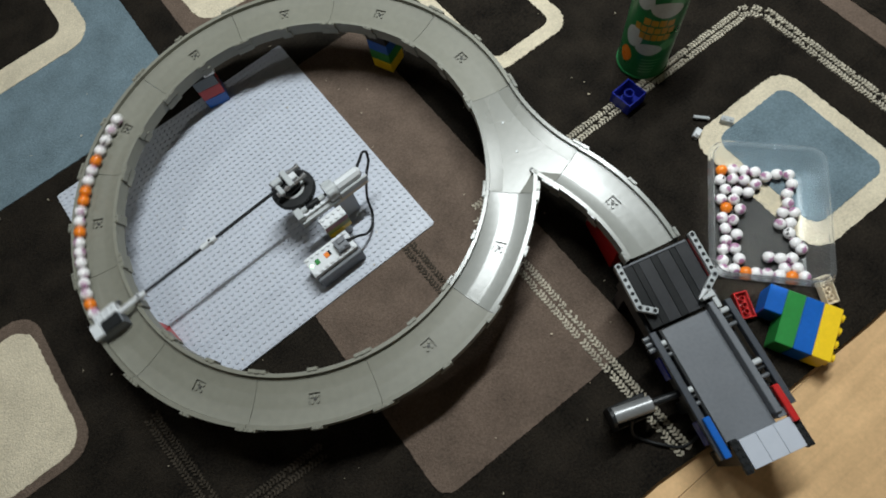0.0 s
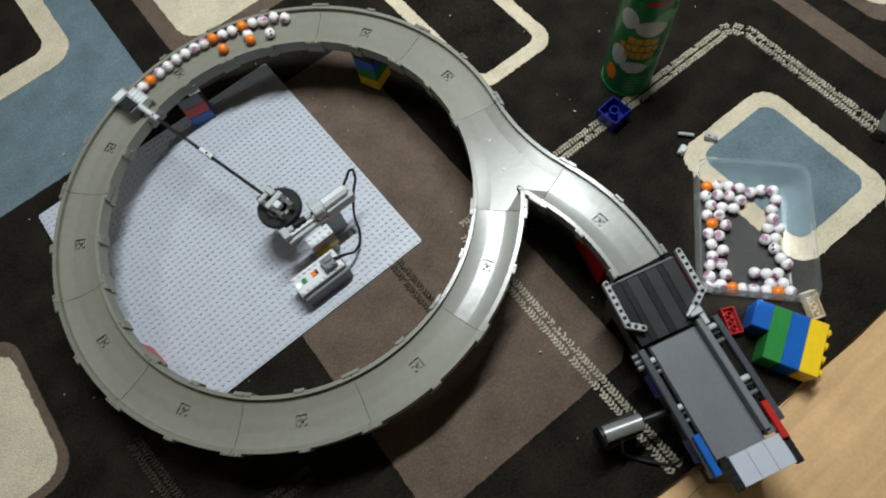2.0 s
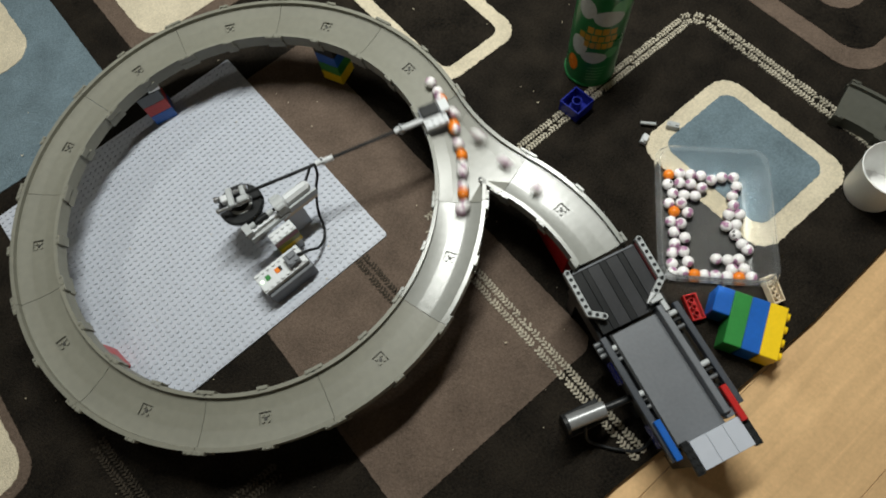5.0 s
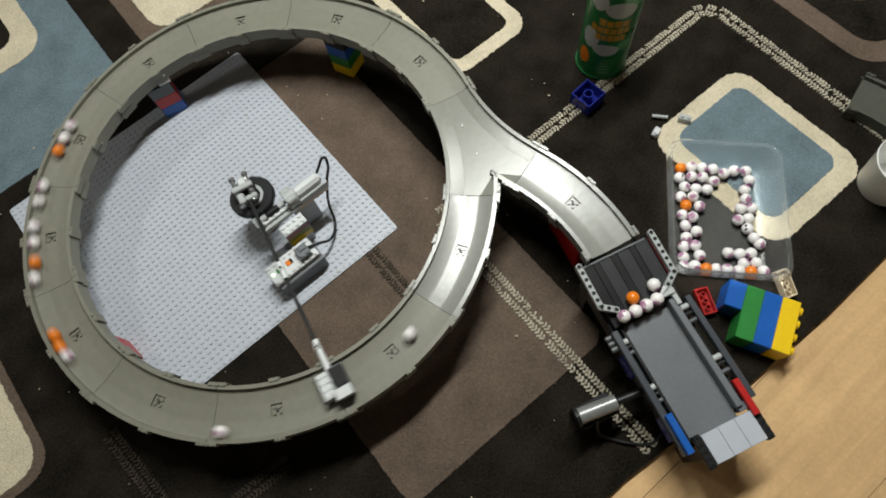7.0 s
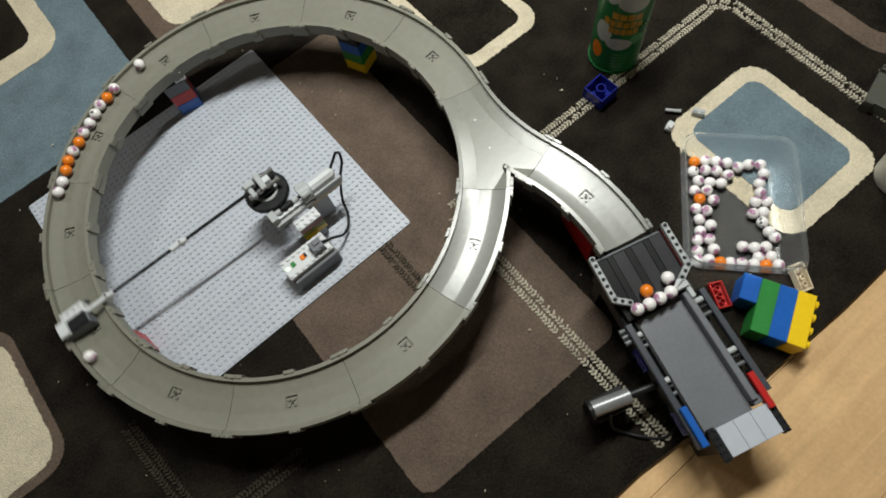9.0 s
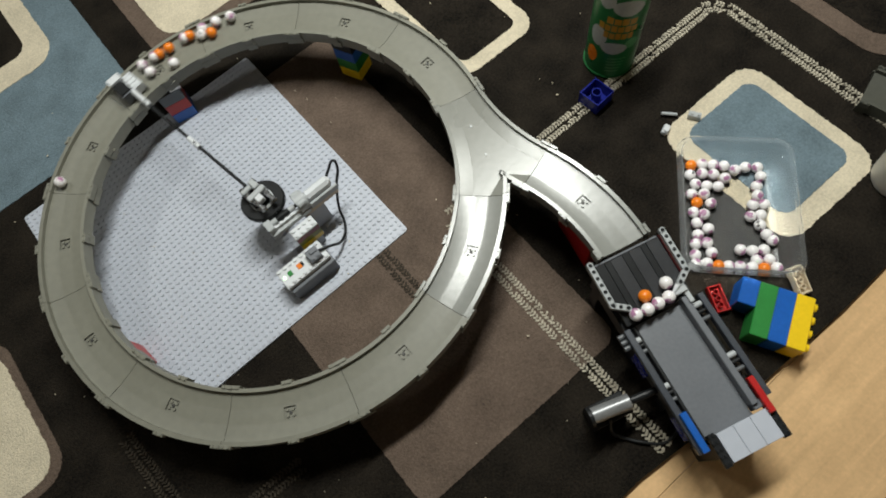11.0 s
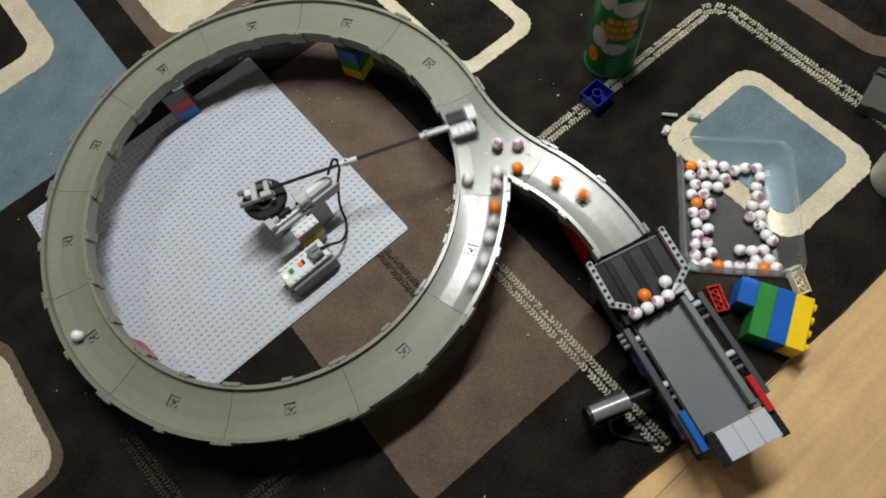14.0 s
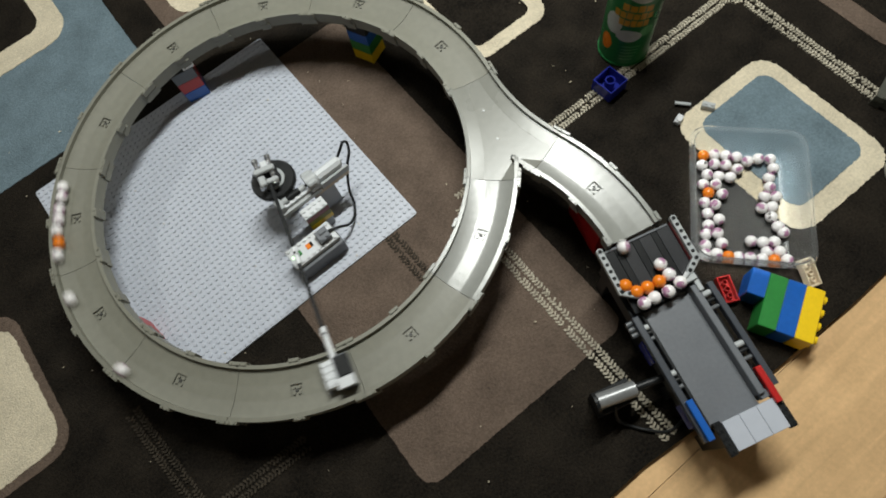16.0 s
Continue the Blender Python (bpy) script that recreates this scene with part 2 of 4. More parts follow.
def rug():
    """The rug: dark sheet, coloured patches that stand a little proud, and braided lines."""
    rng = random.Random(4)

    def ragged(pts, step=0.0035, amp=0.0017):
        out = []
        n = len(pts)
        for i in range(n):
            a, b = Vector(pts[i]), Vector(pts[(i + 1) % n])
            k = max(1, min(150, int((b - a).length / step)))
            for j in range(k):
                p = a.lerp(b, j / k)
                out.append((p.x + rng.uniform(-amp, amp), p.y + rng.uniform(-amp, amp)))
        return out

    bm = bmesh.new()
    slab(bm, [(-1.5, -0.570), (0.1916, -0.5882), (0.3511, -0.606), (0.497, -0.613), (0.70, -0.612), (2.2, -0.60), (2.2, 2.0), (-1.5, 2.0)], FLOOR_Z, 0.0)
    base = tagged(part("rug", bm, RUG_DARK), "dark brown patterned pile rug with beige blue and brown shapes", "rug", kind="structure")

    def spun(x, y, a=-0.0180):
        """The rug lies turned a little against the baseplate."""
        return (x * math.cos(a) - y * math.sin(a), x * math.sin(a) + y * math.cos(a))

    def patch(name, x0, x1, y0, y1, r, mat, z):
        b = bmesh.new()
        slab(b, [spun(*p) for p in ragged(rounded(x0, x1, y0, y1, r), step=0.0022, amp=0.0010 if mat is RUG_BEIGE else 0.0006)], -0.001, z)
        return part(name, b, mat, base)

    patch("brown_patch", 0.0036, 0.2965, -0.4597, 0.1460, 0.02, RUG_BROWN, 0.0010)
    patch("blue_patch", -0.9000, 0.0340, 0.2249, 0.9000, 0.03, RUG_BLUE, 0.0010)
    patch("beige_patch", -0.8000, -0.0290, 0.4180, 1.2000, 0.045, RUG_BEIGE, 0.0018)
    patch("dark_patch", -0.9000, -0.0640, 0.4618, 1.3000, 0.025, RUG_DARK, 0.0026)
    patch("brown_patch", 0.0881, 0.3694, 0.2830, 0.9000, 0.045, RUG_BROWN, 0.0010)
    patch("beige_patch", 0.1154, 0.3448, 0.3097, 0.8000, 0.04, RUG_BEIGE, 0.0018)
    patch("beige_patch", 0.3965, 0.5405, -0.0620, 0.6000, 0.03, RUG_BEIGE, 0.0010)
    patch("dark_patch", 0.4164, 0.5190, -0.0400, 0.5800, 0.014, RUG_DARK, 0.0018)
    patch("beige_patch", 0.5251, 0.6952, -0.5147, -0.3060, 0.03, RUG_BEIGE, 0.0010)
    patch("blue_patch", 0.5500, 0.6748, -0.4884, -0.3275, 0.018, RUG_BLUE, 0.0018)
    patch("brown_patch", 0.8170, 1.6000, -0.4385, 0.6000, 0.05, RUG_BROWN, 0.0010)
    patch("dark_patch", 0.8471, 1.7000, -0.4122, 0.6000, 0.035, RUG_DARK, 0.0018)
    patch("brown_patch", 0.8869, 1.7000, -0.3540, 0.6000, 0.035, RUG_BROWN, 0.0026)
    patch("beige_patch", 0.9077, 1.7000, -0.3304, 0.6000, 0.03, RUG_BEIGE, 0.0034)
    patch("brown_patch", -0.9000, -0.2935, -0.1600, 0.0573, 0.035, RUG_BROWN, 0.0010)
    patch("beige_patch", -0.9000, -0.3045, -0.1483, 0.0391, 0.03, RUG_BEIGE, 0.0018)

    b = bmesh.new()

    def braid(a, c, width=0.024):
        """Two rows of slanted tufts between a and c."""
        a, c = Vector((*a, 0)), Vector((*c, 0))
        d = (c - a).normalized()
        s = Vector((-d.y, d.x, 0))
        for side in (-1.5, -0.5, 0.5, 1.5):
            across = math.copysign(width * 0.235, side) + (width * 0.085 if side in (-0.5, 1.5) else -width * 0.085)
            for i in range(int((c - a).length / 0.0046)):
                if rng.random() < 0.05:
                    continue
                p = a + d * (i * 0.0046 + rng.uniform(-0.0004, 0.0004)) + s * (across + rng.uniform(-0.0005, 0.0005))
                t = radians((38 if side in (-1.5, 0.5) else -38) + rng.uniform(-9, 9))
                u = d * math.sin(t) + s * math.cos(t)
                w = Vector((-u.y, u.x, 0))
                hl, hw = 0.0026 * rng.uniform(0.75, 1.1), 0.00115 * rng.uniform(0.75, 1.2)
                top = [b.verts.new(p + u * (i2 * hl) + w * (j2 * hw) + Vector((0, 0, 0.0022))) for i2, j2 in ((-1, -1), (1, -1), (1, 1), (-1, 1))]
                low = [b.verts.new(v.co - Vector((0, 0, 0.003)) + (v.co - p).normalized() * 0.0004) for v in top]
                b.faces.new(top)
                for k in range(4):
                    b.faces.new((low[k], low[(k + 1) % 4], top[(k + 1) % 4], top[k]))

    braid((0.2460, -0.2134), (0.7208, -0.2220))
    braid((0.2411, -0.2240), (0.2345, -0.5890))
    braid((0.7438, -0.2420), (0.7373, -0.6050))
    for x, y, x2, y2 in ((0.7208, -0.2192, 0.7346, -0.2278), (0.7346, -0.2278, 0.7397, -0.2430)):
        braid((x, y), (x2, y2))
    # Stretches of braid in shade, painted with the darker pile.
    shaded = b
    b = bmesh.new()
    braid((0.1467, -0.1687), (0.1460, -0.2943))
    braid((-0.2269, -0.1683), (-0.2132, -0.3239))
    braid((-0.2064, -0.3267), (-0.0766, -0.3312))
    shaded, b = b, shaded
    tagged(part("shaded_braid", shaded, RUG_BRAID_SHADED, base), "braided tufts of the rug darkened with painted shade", kind="stuff")
    tagged(part("braid", b, RUG_BRAID, base), "beige braided tufts of the rug", kind="stuff")
    b = bmesh.new()
    for i in range(110):
        p = Vector((rng.uniform(-0.35, 0.95), rng.uniform(-0.58, 0.35), 0.0042))
        h = rng.uniform(0.0004, 0.0011)
        m = Matrix.Translation(p) @ Matrix.Rotation(rng.uniform(0, 3), 4, "Z") @ Matrix.Diagonal((h * rng.uniform(0.8, 2.2), h, 0.0006, 1))
        bmesh.ops.create_icosphere(b, subdivisions=1, radius=1, matrix=m)
    tagged(part("lint", b, RUG_BEIGE, base), "pale specks of lint on the rug", kind="stuff")
    return base


rug()


# ---- the track ----
# The ring stands on brick towers, a little higher by the fork than at the far side.
SLOPE_X, SLOPE_Y = 0.0409, 0.0044
nrm = Vector((-SLOPE_X, -SLOPE_Y, 1)).normalized()
ax = Vector((1, 0, SLOPE_X)).normalized()
ay = nrm.cross(ax)
SIZE = 0.9028  # the pieces are drawn for a 288 mm radius; theirs is 260
STAND = Matrix(((ax.x, ay.x, nrm.x, 0.0834), (ax.y, ay.y, nrm.y, -0.0706), (ax.z, ay.z, nrm.z, 0.0762), (0, 0, 0, 1)))
RING = STAND @ Matrix.Scale(SIZE, 4)
R_MID = 0.288
FIRST = 30.43
FORK = FIRST - 45
SKIRT, RIM = -0.010, 0.009
PROFILE = ((0.2600, 0.0032), (0.2770, 0.0), (0.2808, 0.0), (0.2952, 0.0), (0.2985, 0.0), (0.3155, 0.0032))


def clip(bm, r, a, out):
    """A small tab with two studs on the edge of a track piece."""
    t = radians(a)
    m = Matrix.Translation((r * math.cos(t), r * math.sin(t), 0)) @ Matrix.Rotation(t, 4, "Z")
    box(bm, -0.0022, 0.0022, -0.0065, 0.0065, 0.0005, RIM + 0.0012, 0.0004, m @ Matrix.Translation((out * 0.0022, 0, 0)))
    for y in (-0.0036, 0.0036):
        p = m @ Vector((out * 0.0018, y, 0))
        stud(bm, p.x, p.y, RIM + 0.0011, 0.0018, 0.0012, 8)


def deck_mesh(a0, a1, hole):
    bm = bmesh.new()
    angles = sorted({a0 + (a1 - a0) * i / 16 for i in range(17)} | ({-1.45, 1.45} if hole else set()))
    angles = [a for a in angles if not hole or abs(a) > 1.3]
    grid = [[bm.verts.new((r * math.cos(radians(a)), r * math.sin(radians(a)), z)) for r, z in PROFILE] for a in angles]
    low = [[bm.verts.new((v.co.x, v.co.y, v.co.z - 0.003)) for v in row] for row in grid]
    for i in range(len(angles) - 1):
        for j in range(len(PROFILE) - 1):
            if hole and j == 2 and angles[i] > -1.5 and angles[i + 1] < 1.5:
                continue
            bm.faces.new((grid[i][j], grid[i][j + 1], grid[i + 1][j + 1], grid[i + 1][j]))
            bm.faces.new((low[i][j], low[i][j + 1], low[i + 1][j + 1], low[i + 1][j]))
    for i in (0, len(angles) - 1):
        for j in range(len(PROFILE) - 1):
            bm.faces.new((grid[i][j], grid[i][j + 1], low[i][j + 1], low[i][j]))
    return bm


def skirt_feet(bm, r, a0, a1, sign):
    for f in (0.04, 0.5, 0.96):
        a = a0 + (a1 - a0) * f
        arc_wall(bm, r, r + sign * 0.0022, a - 1.6, a + 1.6, SKIRT - 0.0015, -0.001, 3)


def curve_segment(TRACK, label):
    seg = empty("track_segment", RING, label, "track piece", "ring track pieces")
    g = 0.06
    part("deck", deck_mesh(-15 + g, 15 - g, True), TRACK, seg, smooth=True)
    for name, r0, r1, sg in (("inner_rim", 0.2553, 0.2600, -1), ("outer_rim", 0.3155, 0.3207, 1)):
        bm = bmesh.new()
        arc_wall(bm, r0, r1, -15 + g, 15 - g, SKIRT, RIM, 20)
        skirt_feet(bm, r0 if sg < 0 else r1, -15 + g, 15 - g, sg)
        rim = part(name, bm, TRACK, seg)
        for a in (-13.9, 0.6, 13.9):
            bm = bmesh.new()
            clip(bm, r0 + 0.001 if sg < 0 else r1 - 0.001, a, sg)
            part("clip", bm, TRACK, rim)
    bm = bmesh.new()
    box(bm, 0.2795, 0.2965, -0.0082, 0.0082, -0.0046, -0.0026, 0)
    sock = part("socket", bm, TRACK, seg, "recessed square stud socket")
    bm = bmesh.new()
    for x in (0.2845, 0.2915):
        for y in (-0.0035, 0.0035):
            stud(bm, x, y, -0.0026, 0.0018, 0.0020, 8)
    part("studs", bm, TRACK, sock)
    # No real hole: a dark disc carries its shade.
    bm = bmesh.new()
    rod(bm, (0.288, 0, -0.0027), (0.288, 0, -0.0012), 0.0020, n=10)
    part("peg_hole", bm, HOLE_SHADE, sock)
    return seg


def turned(deg):
    return Matrix.Rotation(radians(deg), 4, "Z")


segment = curve_segment(TRACK, "curved old-grey plastic track piece with raised rims")
segment.matrix_basis = RING @ turned(FIRST)
for k in (1, 4, 5, 6, 7, 8, 9, 10, 11):
    copy_thing(segment, STAND @ turned(FIRST - 30 * k))
# the branch: one piece bent back, beyond the fork
fork_dir = Vector((math.cos(radians(FORK)), math.sin(radians(FORK)), 0))
C2 = fork_dir * (2 * R_MID)
back = radians(FORK + 210)
C3 = C2 + Vector((math.cos(back), math.sin(back), 0)) * (2 * R_MID)
new_segment = curve_segment(TRACK_NEW, "curved lighter grey glossy plastic track piece with raised rims")
new_segment.matrix_basis = RING @ Matrix.Translation(C3) @ turned(FORK + 15)
copy_thing(new_segment, STAND @ turned(FIRST - 90))
# a loose piece on the rug, the shade on it put into its colour
loose = curve_segment(TRACK_SHADED, "curved grey plastic track piece darkened with painted shade lying loose on the rug")
loose.matrix_basis = pose(0.503, -0.5234, 0.0105, 0, 0, 1) @ Matrix.Scale(SIZE, 4)


def fork_piece():
    """The fork: one leg goes on round the ring, the other bends away."""
    top = empty("track_fork", RING, "forked lighter grey glossy plastic track piece where the ring splits", "track piece", "ring track pieces")
    g = 0.06
    crotch = math.degrees(math.acos(R_MID / 0.3155))

    def arc(c, r, a0, a1, n=14):
        return [(c[0] + r * math.cos(radians(a0 + (a1 - a0) * i / n)), c[1] + r * math.sin(radians(a0 + (a1 - a0) * i / n))) for i in range(n + 1)]

    pts = arc((0, 0), 0.2600, FORK - 30 + g, FORK - g)
    pts += arc(C2, 0.2600, FORK + 180 + g, FORK + 210 - g)
    pts += arc(C2, 0.3155, FORK + 210 - g, FORK + 180 + crotch, 5)
    pts += arc((0, 0), 0.3155, FORK - crotch, FORK - 30 + g, 5)[1:]
    bm = bmesh.new()
    slab(bm, pts, -0.003, 0.0003)
    bmesh.ops.triangulate(bm, faces=[f for f in bm.faces if len(f.verts) > 4])
    part("deck", bm, TRACK_FORK, top)
    # shallow raised banks beside the two running lanes
    lanes = (((0, 0), 0.2600, 0.2770, FORK - 30 + g, FORK - g), (C2, 0.2600, 0.2770, FORK + 180 + g, FORK + 210 - g),
             ((0, 0), 0.3155, 0.2985, FORK - 30 + g, FORK - crotch), (C2, 0.3155, 0.2985, FORK + 180 + crotch, FORK + 210 - g))
    for c, r0, r1, a0, a1 in lanes:
        bm = bmesh.new()
        ring = []
        for i in range(17):
            a = radians(a0 + (a1 - a0) * i / 16)
            f = 1.0 if r0 < r1 else (1 - i / 16 if c == (0, 0) else i / 16)  # the banks by the crotch run out to nothing
            f = max(f, 0.02)
            ring.append([bm.verts.new((c[0] + r * math.cos(a), c[1] + r * math.sin(a), z)) for r, z in ((r0, 0.0005 + 0.0028 * f), (r0 + (r1 - r0) * f, 0.0004), (r0, -0.001))])
        for p, q in zip(ring, ring[1:]):
            for i in range(3):
                bm.faces.new((p[i], p[(i + 1) % 3], q[(i + 1) % 3], q[i]))
        part("bank", bm, TRACK_FORK, top, smooth=True)
    for c, r0, r1, a0, a1, name in (((0, 0), 0.2553, 0.2600, FORK - 30 + g, FORK - g, "inner_rim"), (C2, 0.2553, 0.2600, FORK + 180 + g, FORK + 210 - g, "outer_rim"),
                                    ((0, 0), 0.3155, 0.3207, FORK - 30 + g, FORK - crotch - 0.1, "crotch_rim"), (C2, 0.3155, 0.3207, FORK + 180 + crotch + 0.1, FORK + 210 - g, "crotch_rim")):
        bm = bmesh.new()
        arc_wall(bm, r0, r1, a0, a1, SKIRT, RIM, 16, c)
        part(name, bm, TRACK_FORK, top)
    for a in (FORK - 1.1, FORK - 28.9):
        bm = bmesh.new()
        clip(bm, 0.2563, a, -1)
        part("clip", bm, TRACK_FORK, top)
    for c, a in ((C2, FORK + 181.1), (C2, FORK + 208.9)):
        bm = bmesh.new()
        clip(bm, 0.2563, a, -1)
        ob = part("clip", bm, TRACK_FORK, top)
        ob.matrix_basis = Matrix.Translation(c)
    bm = bmesh.new()
    clip(bm, 0.3197, FORK - 28.7, 1)
    part("clip", bm, TRACK_FORK, top)
    bm = bmesh.new()
    clip(bm, 0.3197, FORK + 208.7, 1)
    part("clip", bm, TRACK_FORK, top).matrix_basis = Matrix.Translation(C2)
    a = radians(FORK - crotch)
    # Black disc in place of the shade down a peg hole.
    bm = bmesh.new()
    rod(bm, (0.3135 * math.cos(a), 0.3135 * math.sin(a), 0.0002), (0.3135 * math.cos(a), 0.3135 * math.sin(a), 0.0046), 0.0026)
    part("peg_hole", bm, BLACK, top)
    for r, off in ((0.288, 9.5), (0.297, 18.5)):
        a = radians(FORK - off)
        bm = bmesh.new()
        rod(bm, (r * math.cos(a), r * math.sin(a), 0.0002), (r * math.cos(a), r * math.sin(a), 0.0014), 0.0015, n=8)
        part("rivet", bm, PALE, top)
    return top


fork_piece()


# ---- the baseplate ----
def baseplate():
    bm = bmesh.new()
    slab(bm, rounded(-0.192, 0.192, -0.192, 0.192, 0.004, 4), 0.0002, 0.0032)
    bp = tagged(part("baseplate", bm, PLATE), "light grey studded square plastic baseplate lying on the rug", "baseplate")
    verts, faces = [], []
    n = 8
    for i in range(48):
        for j in range(48):
            x, y = -0.188 + 0.008 * i, -0.188 + 0.008 * j
            k = len(verts)
            for h, r in ((0.0031, 0.0024), (0.0042, 0.0024), (0.0045, 0.0021)):
                for q in range(n):
                    t = 2 * math.pi * q / n
                    verts.append((x + r * math.cos(t), y + r * math.sin(t), h))
            for lv in (0, 1):
                for q in range(n):
                    a, b = k + lv * n + q, k + lv * n + (q + 1) % n
                    faces.append((a, b, b + n, a + n))
            faces.append(tuple(k + 2 * n + q for q in range(n)))
    me = bpy.data.meshes.new("studs")
    me.from_pydata(verts, [], faces)
    me.materials.append(PLATE)
    ob = new("studs", me)
    ob.parent = bp
    tagged(ob, "rows of round studs", kind="stuff")


baseplate()


# ---- building bricks and small parts ----
def brick(name, nx, ny, h, mat, m, label="", studs=True, parent=None, group=""):
    """A studded plastic brick, 8 mm a stud, its foot at the middle of m."""
    bm = bmesh.new()
    x, y = nx * 0.004 - 0.0001, ny * 0.004 - 0.0001
    box(bm, -x, x, -y, y, 0, h, 0.0004)
    ob = part(name, bm, mat, parent)
    ob.matrix_basis = m
    if label:
        tagged(ob, label, "toy brick", group)
    if studs:
        bm = bmesh.new()
        for i in range(nx):
            for j in range(ny):
                stud(bm, (i - (nx - 1) / 2) * 0.008, (j - (ny - 1) / 2) * 0.008, h)
        part("studs", bm, mat, ob)
    return ob


def tower(m, courses, nx, ny, label, studs=True):
    top = empty("brick_tower", m, label, "brick tower", "towers under the track")
    z = 0
    for i, (mat, h) in enumerate(courses):
        brick("brick", nx, ny, h - 0.0001, mat, Matrix.Translation((0, 0, z)), parent=top, studs=studs and i == len(courses) - 1)
        z += h
    return top


tower(pose(0.300, 0.0555, 0.0012, 0, 0, -67), ((YELLOW, 0.0187), (GREEN, 0.0187), (BLUE, 0.0187), (BLACK, 0.0180)), 4, 4, "stack of yellow green blue and black bricks holding up the ring", False)
tower(pose(0.0718, 0.1775, 0.0034, 0, 0, -10), ((BLUE, 0.0192), (RED, 0.0192), (DARK_GREY, 0.0192)), 4, 4, "stack of blue red and dark grey bricks holding up the ring", False)
brick("brick", 2, 1, 0.0046, WHITE, pose(0.0815, 0.1640, 0.0612, 0, 0, -10), "small white brick on top of a brick stack", False)
tower(pose(0.3435, -0.352, 0.001, 0, 0, -15.3), ((RED, 0.0192), (RED, 0.0192), (RED, 0.0192), (BLACK, 0.0144)), 4, 8, "stack of red bricks holding up the track branch", False)
tower(pose(-0.1672, -0.1013, 0.0034, 0, 0, 7), ((RED, 0.0192), (RED, 0.0192), (RED, 0.0145)), 4, 4, "stack of red bricks holding up the ring over the baseplate", False)
tower(pose(0.2330, -0.2900, 0.0012, 0, 0, 30), ((DEEP_BLUE, 0.0192), (DEEP_BLUE, 0.0192), (DEEP_BLUE, 0.0192), (DEEP_BLUE, 0.0120)), 4, 4, "stack of deep blue bricks holding up the ring", False)


def drive():
    """The motor, its gearing, and the turntable in the middle of the baseplate."""
    top = empty("motor_drive", pose(0.0751, -0.0706, 0.0399) @ Matrix.Scale(0.9, 4), "grey geared motor on bricks beside a black turntable", "motor")
    bm = bmesh.new()
    rod(bm, (0, 0, -0.0388), (0, 0, 0.030), 0.016, n=24)
    part("turntable_base", bm, DARK_GREY, top)
    bm = bmesh.new()
    g = rod(bm, (0, 0, 0.030), (0, 0, 0.039), 0.0285, n=48)
    for i in range(48):
        t = 2 * math.pi * i / 48
        box(bm, 0.0280, 0.0305, -0.0009, 0.0009, 0.031, 0.038, 0, Matrix.Rotation(t, 4, "Z"))
    part("turntable_gear", bm, BLACK, top, "black toothed turntable ring")
    # worm shaft along the motor's axis
    y = -0.037
    bm = bmesh.new()
    rod(bm, (-0.012, y, 0.036), (0.040, y, 0.036), 0.0024)
    part("axle", bm, BLACK, top)
    for x0, x1, r, mat, nm in ((-0.012, -0.002, 0.0042, GREY, "bush"), (0.002, 0.018, 0.0048, BLACK, "worm_gear"), (0.018, 0.027, 0.0042, GREY, "bush")):
        bm = bmesh.new()
        rod(bm, (x0, y, 0.036), (x1, y, 0.036), r)
        part(nm, bm, mat, top, smooth=True)
    bm = bmesh.new()
    box(bm, -0.020, -0.010, y - 0.010, y + 0.006, 0.012, 0.041)
    part("bearing_block", bm, GREY, top)
    bm = bmesh.new()
    box(bm, -0.018, 0.042, y - 0.014, y - 0.006, 0.022, 0.030)
    part("side_beam", bm, GREY, top)
    bm = bmesh.new()
    rod(bm, (0.030, y, 0.036), (0.046, y, 0.036), 0.0135, n=20)
    part("motor_nose", bm, GREY, top, smooth=True)
    bm = bmesh.new()
    box(bm, 0.030, 0.044, y - 0.012, y + 0.012, 0.024, 0.048, 0.002)
    part("motor_face", bm, GREY, top)
    bm = bmesh.new()
    box(bm, 0.044, 0.086, y - 0.0072, y + 0.0072, 0.026, 0.044, 0.0042)
    part("motor_body", bm, PALE, top)
    bm = bmesh.new()
    box(bm, 0.044, 0.090, y - 0.0125, y - 0.0088, 0.022, 0.034, 0.001)
    part("motor_rib", bm, GREY, top)
    bm = bmesh.new()
    box(bm, 0.030, 0.062, y - 0.008, y + 0.008, -0.0388, 0.0215, 0.0004)
    part("motor_stand", bm, PLATE, top)
    bm = bmesh.new()
    box(bm, 0.030, 0.088, y - 0.0115, y - 0.0035, 0.0140, 0.0215, 0.0004)
    for k in range(7):
        stud(bm, 0.034 + 0.008 * k, y - 0.0092, 0.0215, 0.0022, 0.0014, 8)
    part("carrier_beam", bm, TAN, top, "tan beam under the motor")
    x0, x1, y0, y1 = 0.000, 0.036, y - 0.0330, y - 0.0165
    for k, mat in enumerate((YELLOW, OLIVE, MAROON)):
        bm = bmesh.new()
        box(bm, x0, x1, y0, y1, -0.0150 + 0.0107 * k, -0.0150 + 0.0107 * (k + 1) - 0.0002, 0.0003)
        part("support_brick", bm, mat, top)
    bm = bmesh.new()
    box(bm, x0, x1, y0, y1, 0.0171, 0.0206, 0.0003)
    for k in range(4):
        for v in (y0 + 0.0042, y1 - 0.0042):
            stud(bm, x0 + 0.0045 + 0.009 * k, v, 0.0206, 0.0026, 0.0019)
    part("support_plate", bm, PALE, top)
    bm = bmesh.new()
    box(bm, x0 + 0.003, x1 - 0.003, y0 + 0.003, y1 - 0.002, -0.0388, -0.0151, 0.0003)
    part("support_column", bm, GREY, top)
    # the ring of holes in the turntable, and its pale middle
    bm = bmesh.new()
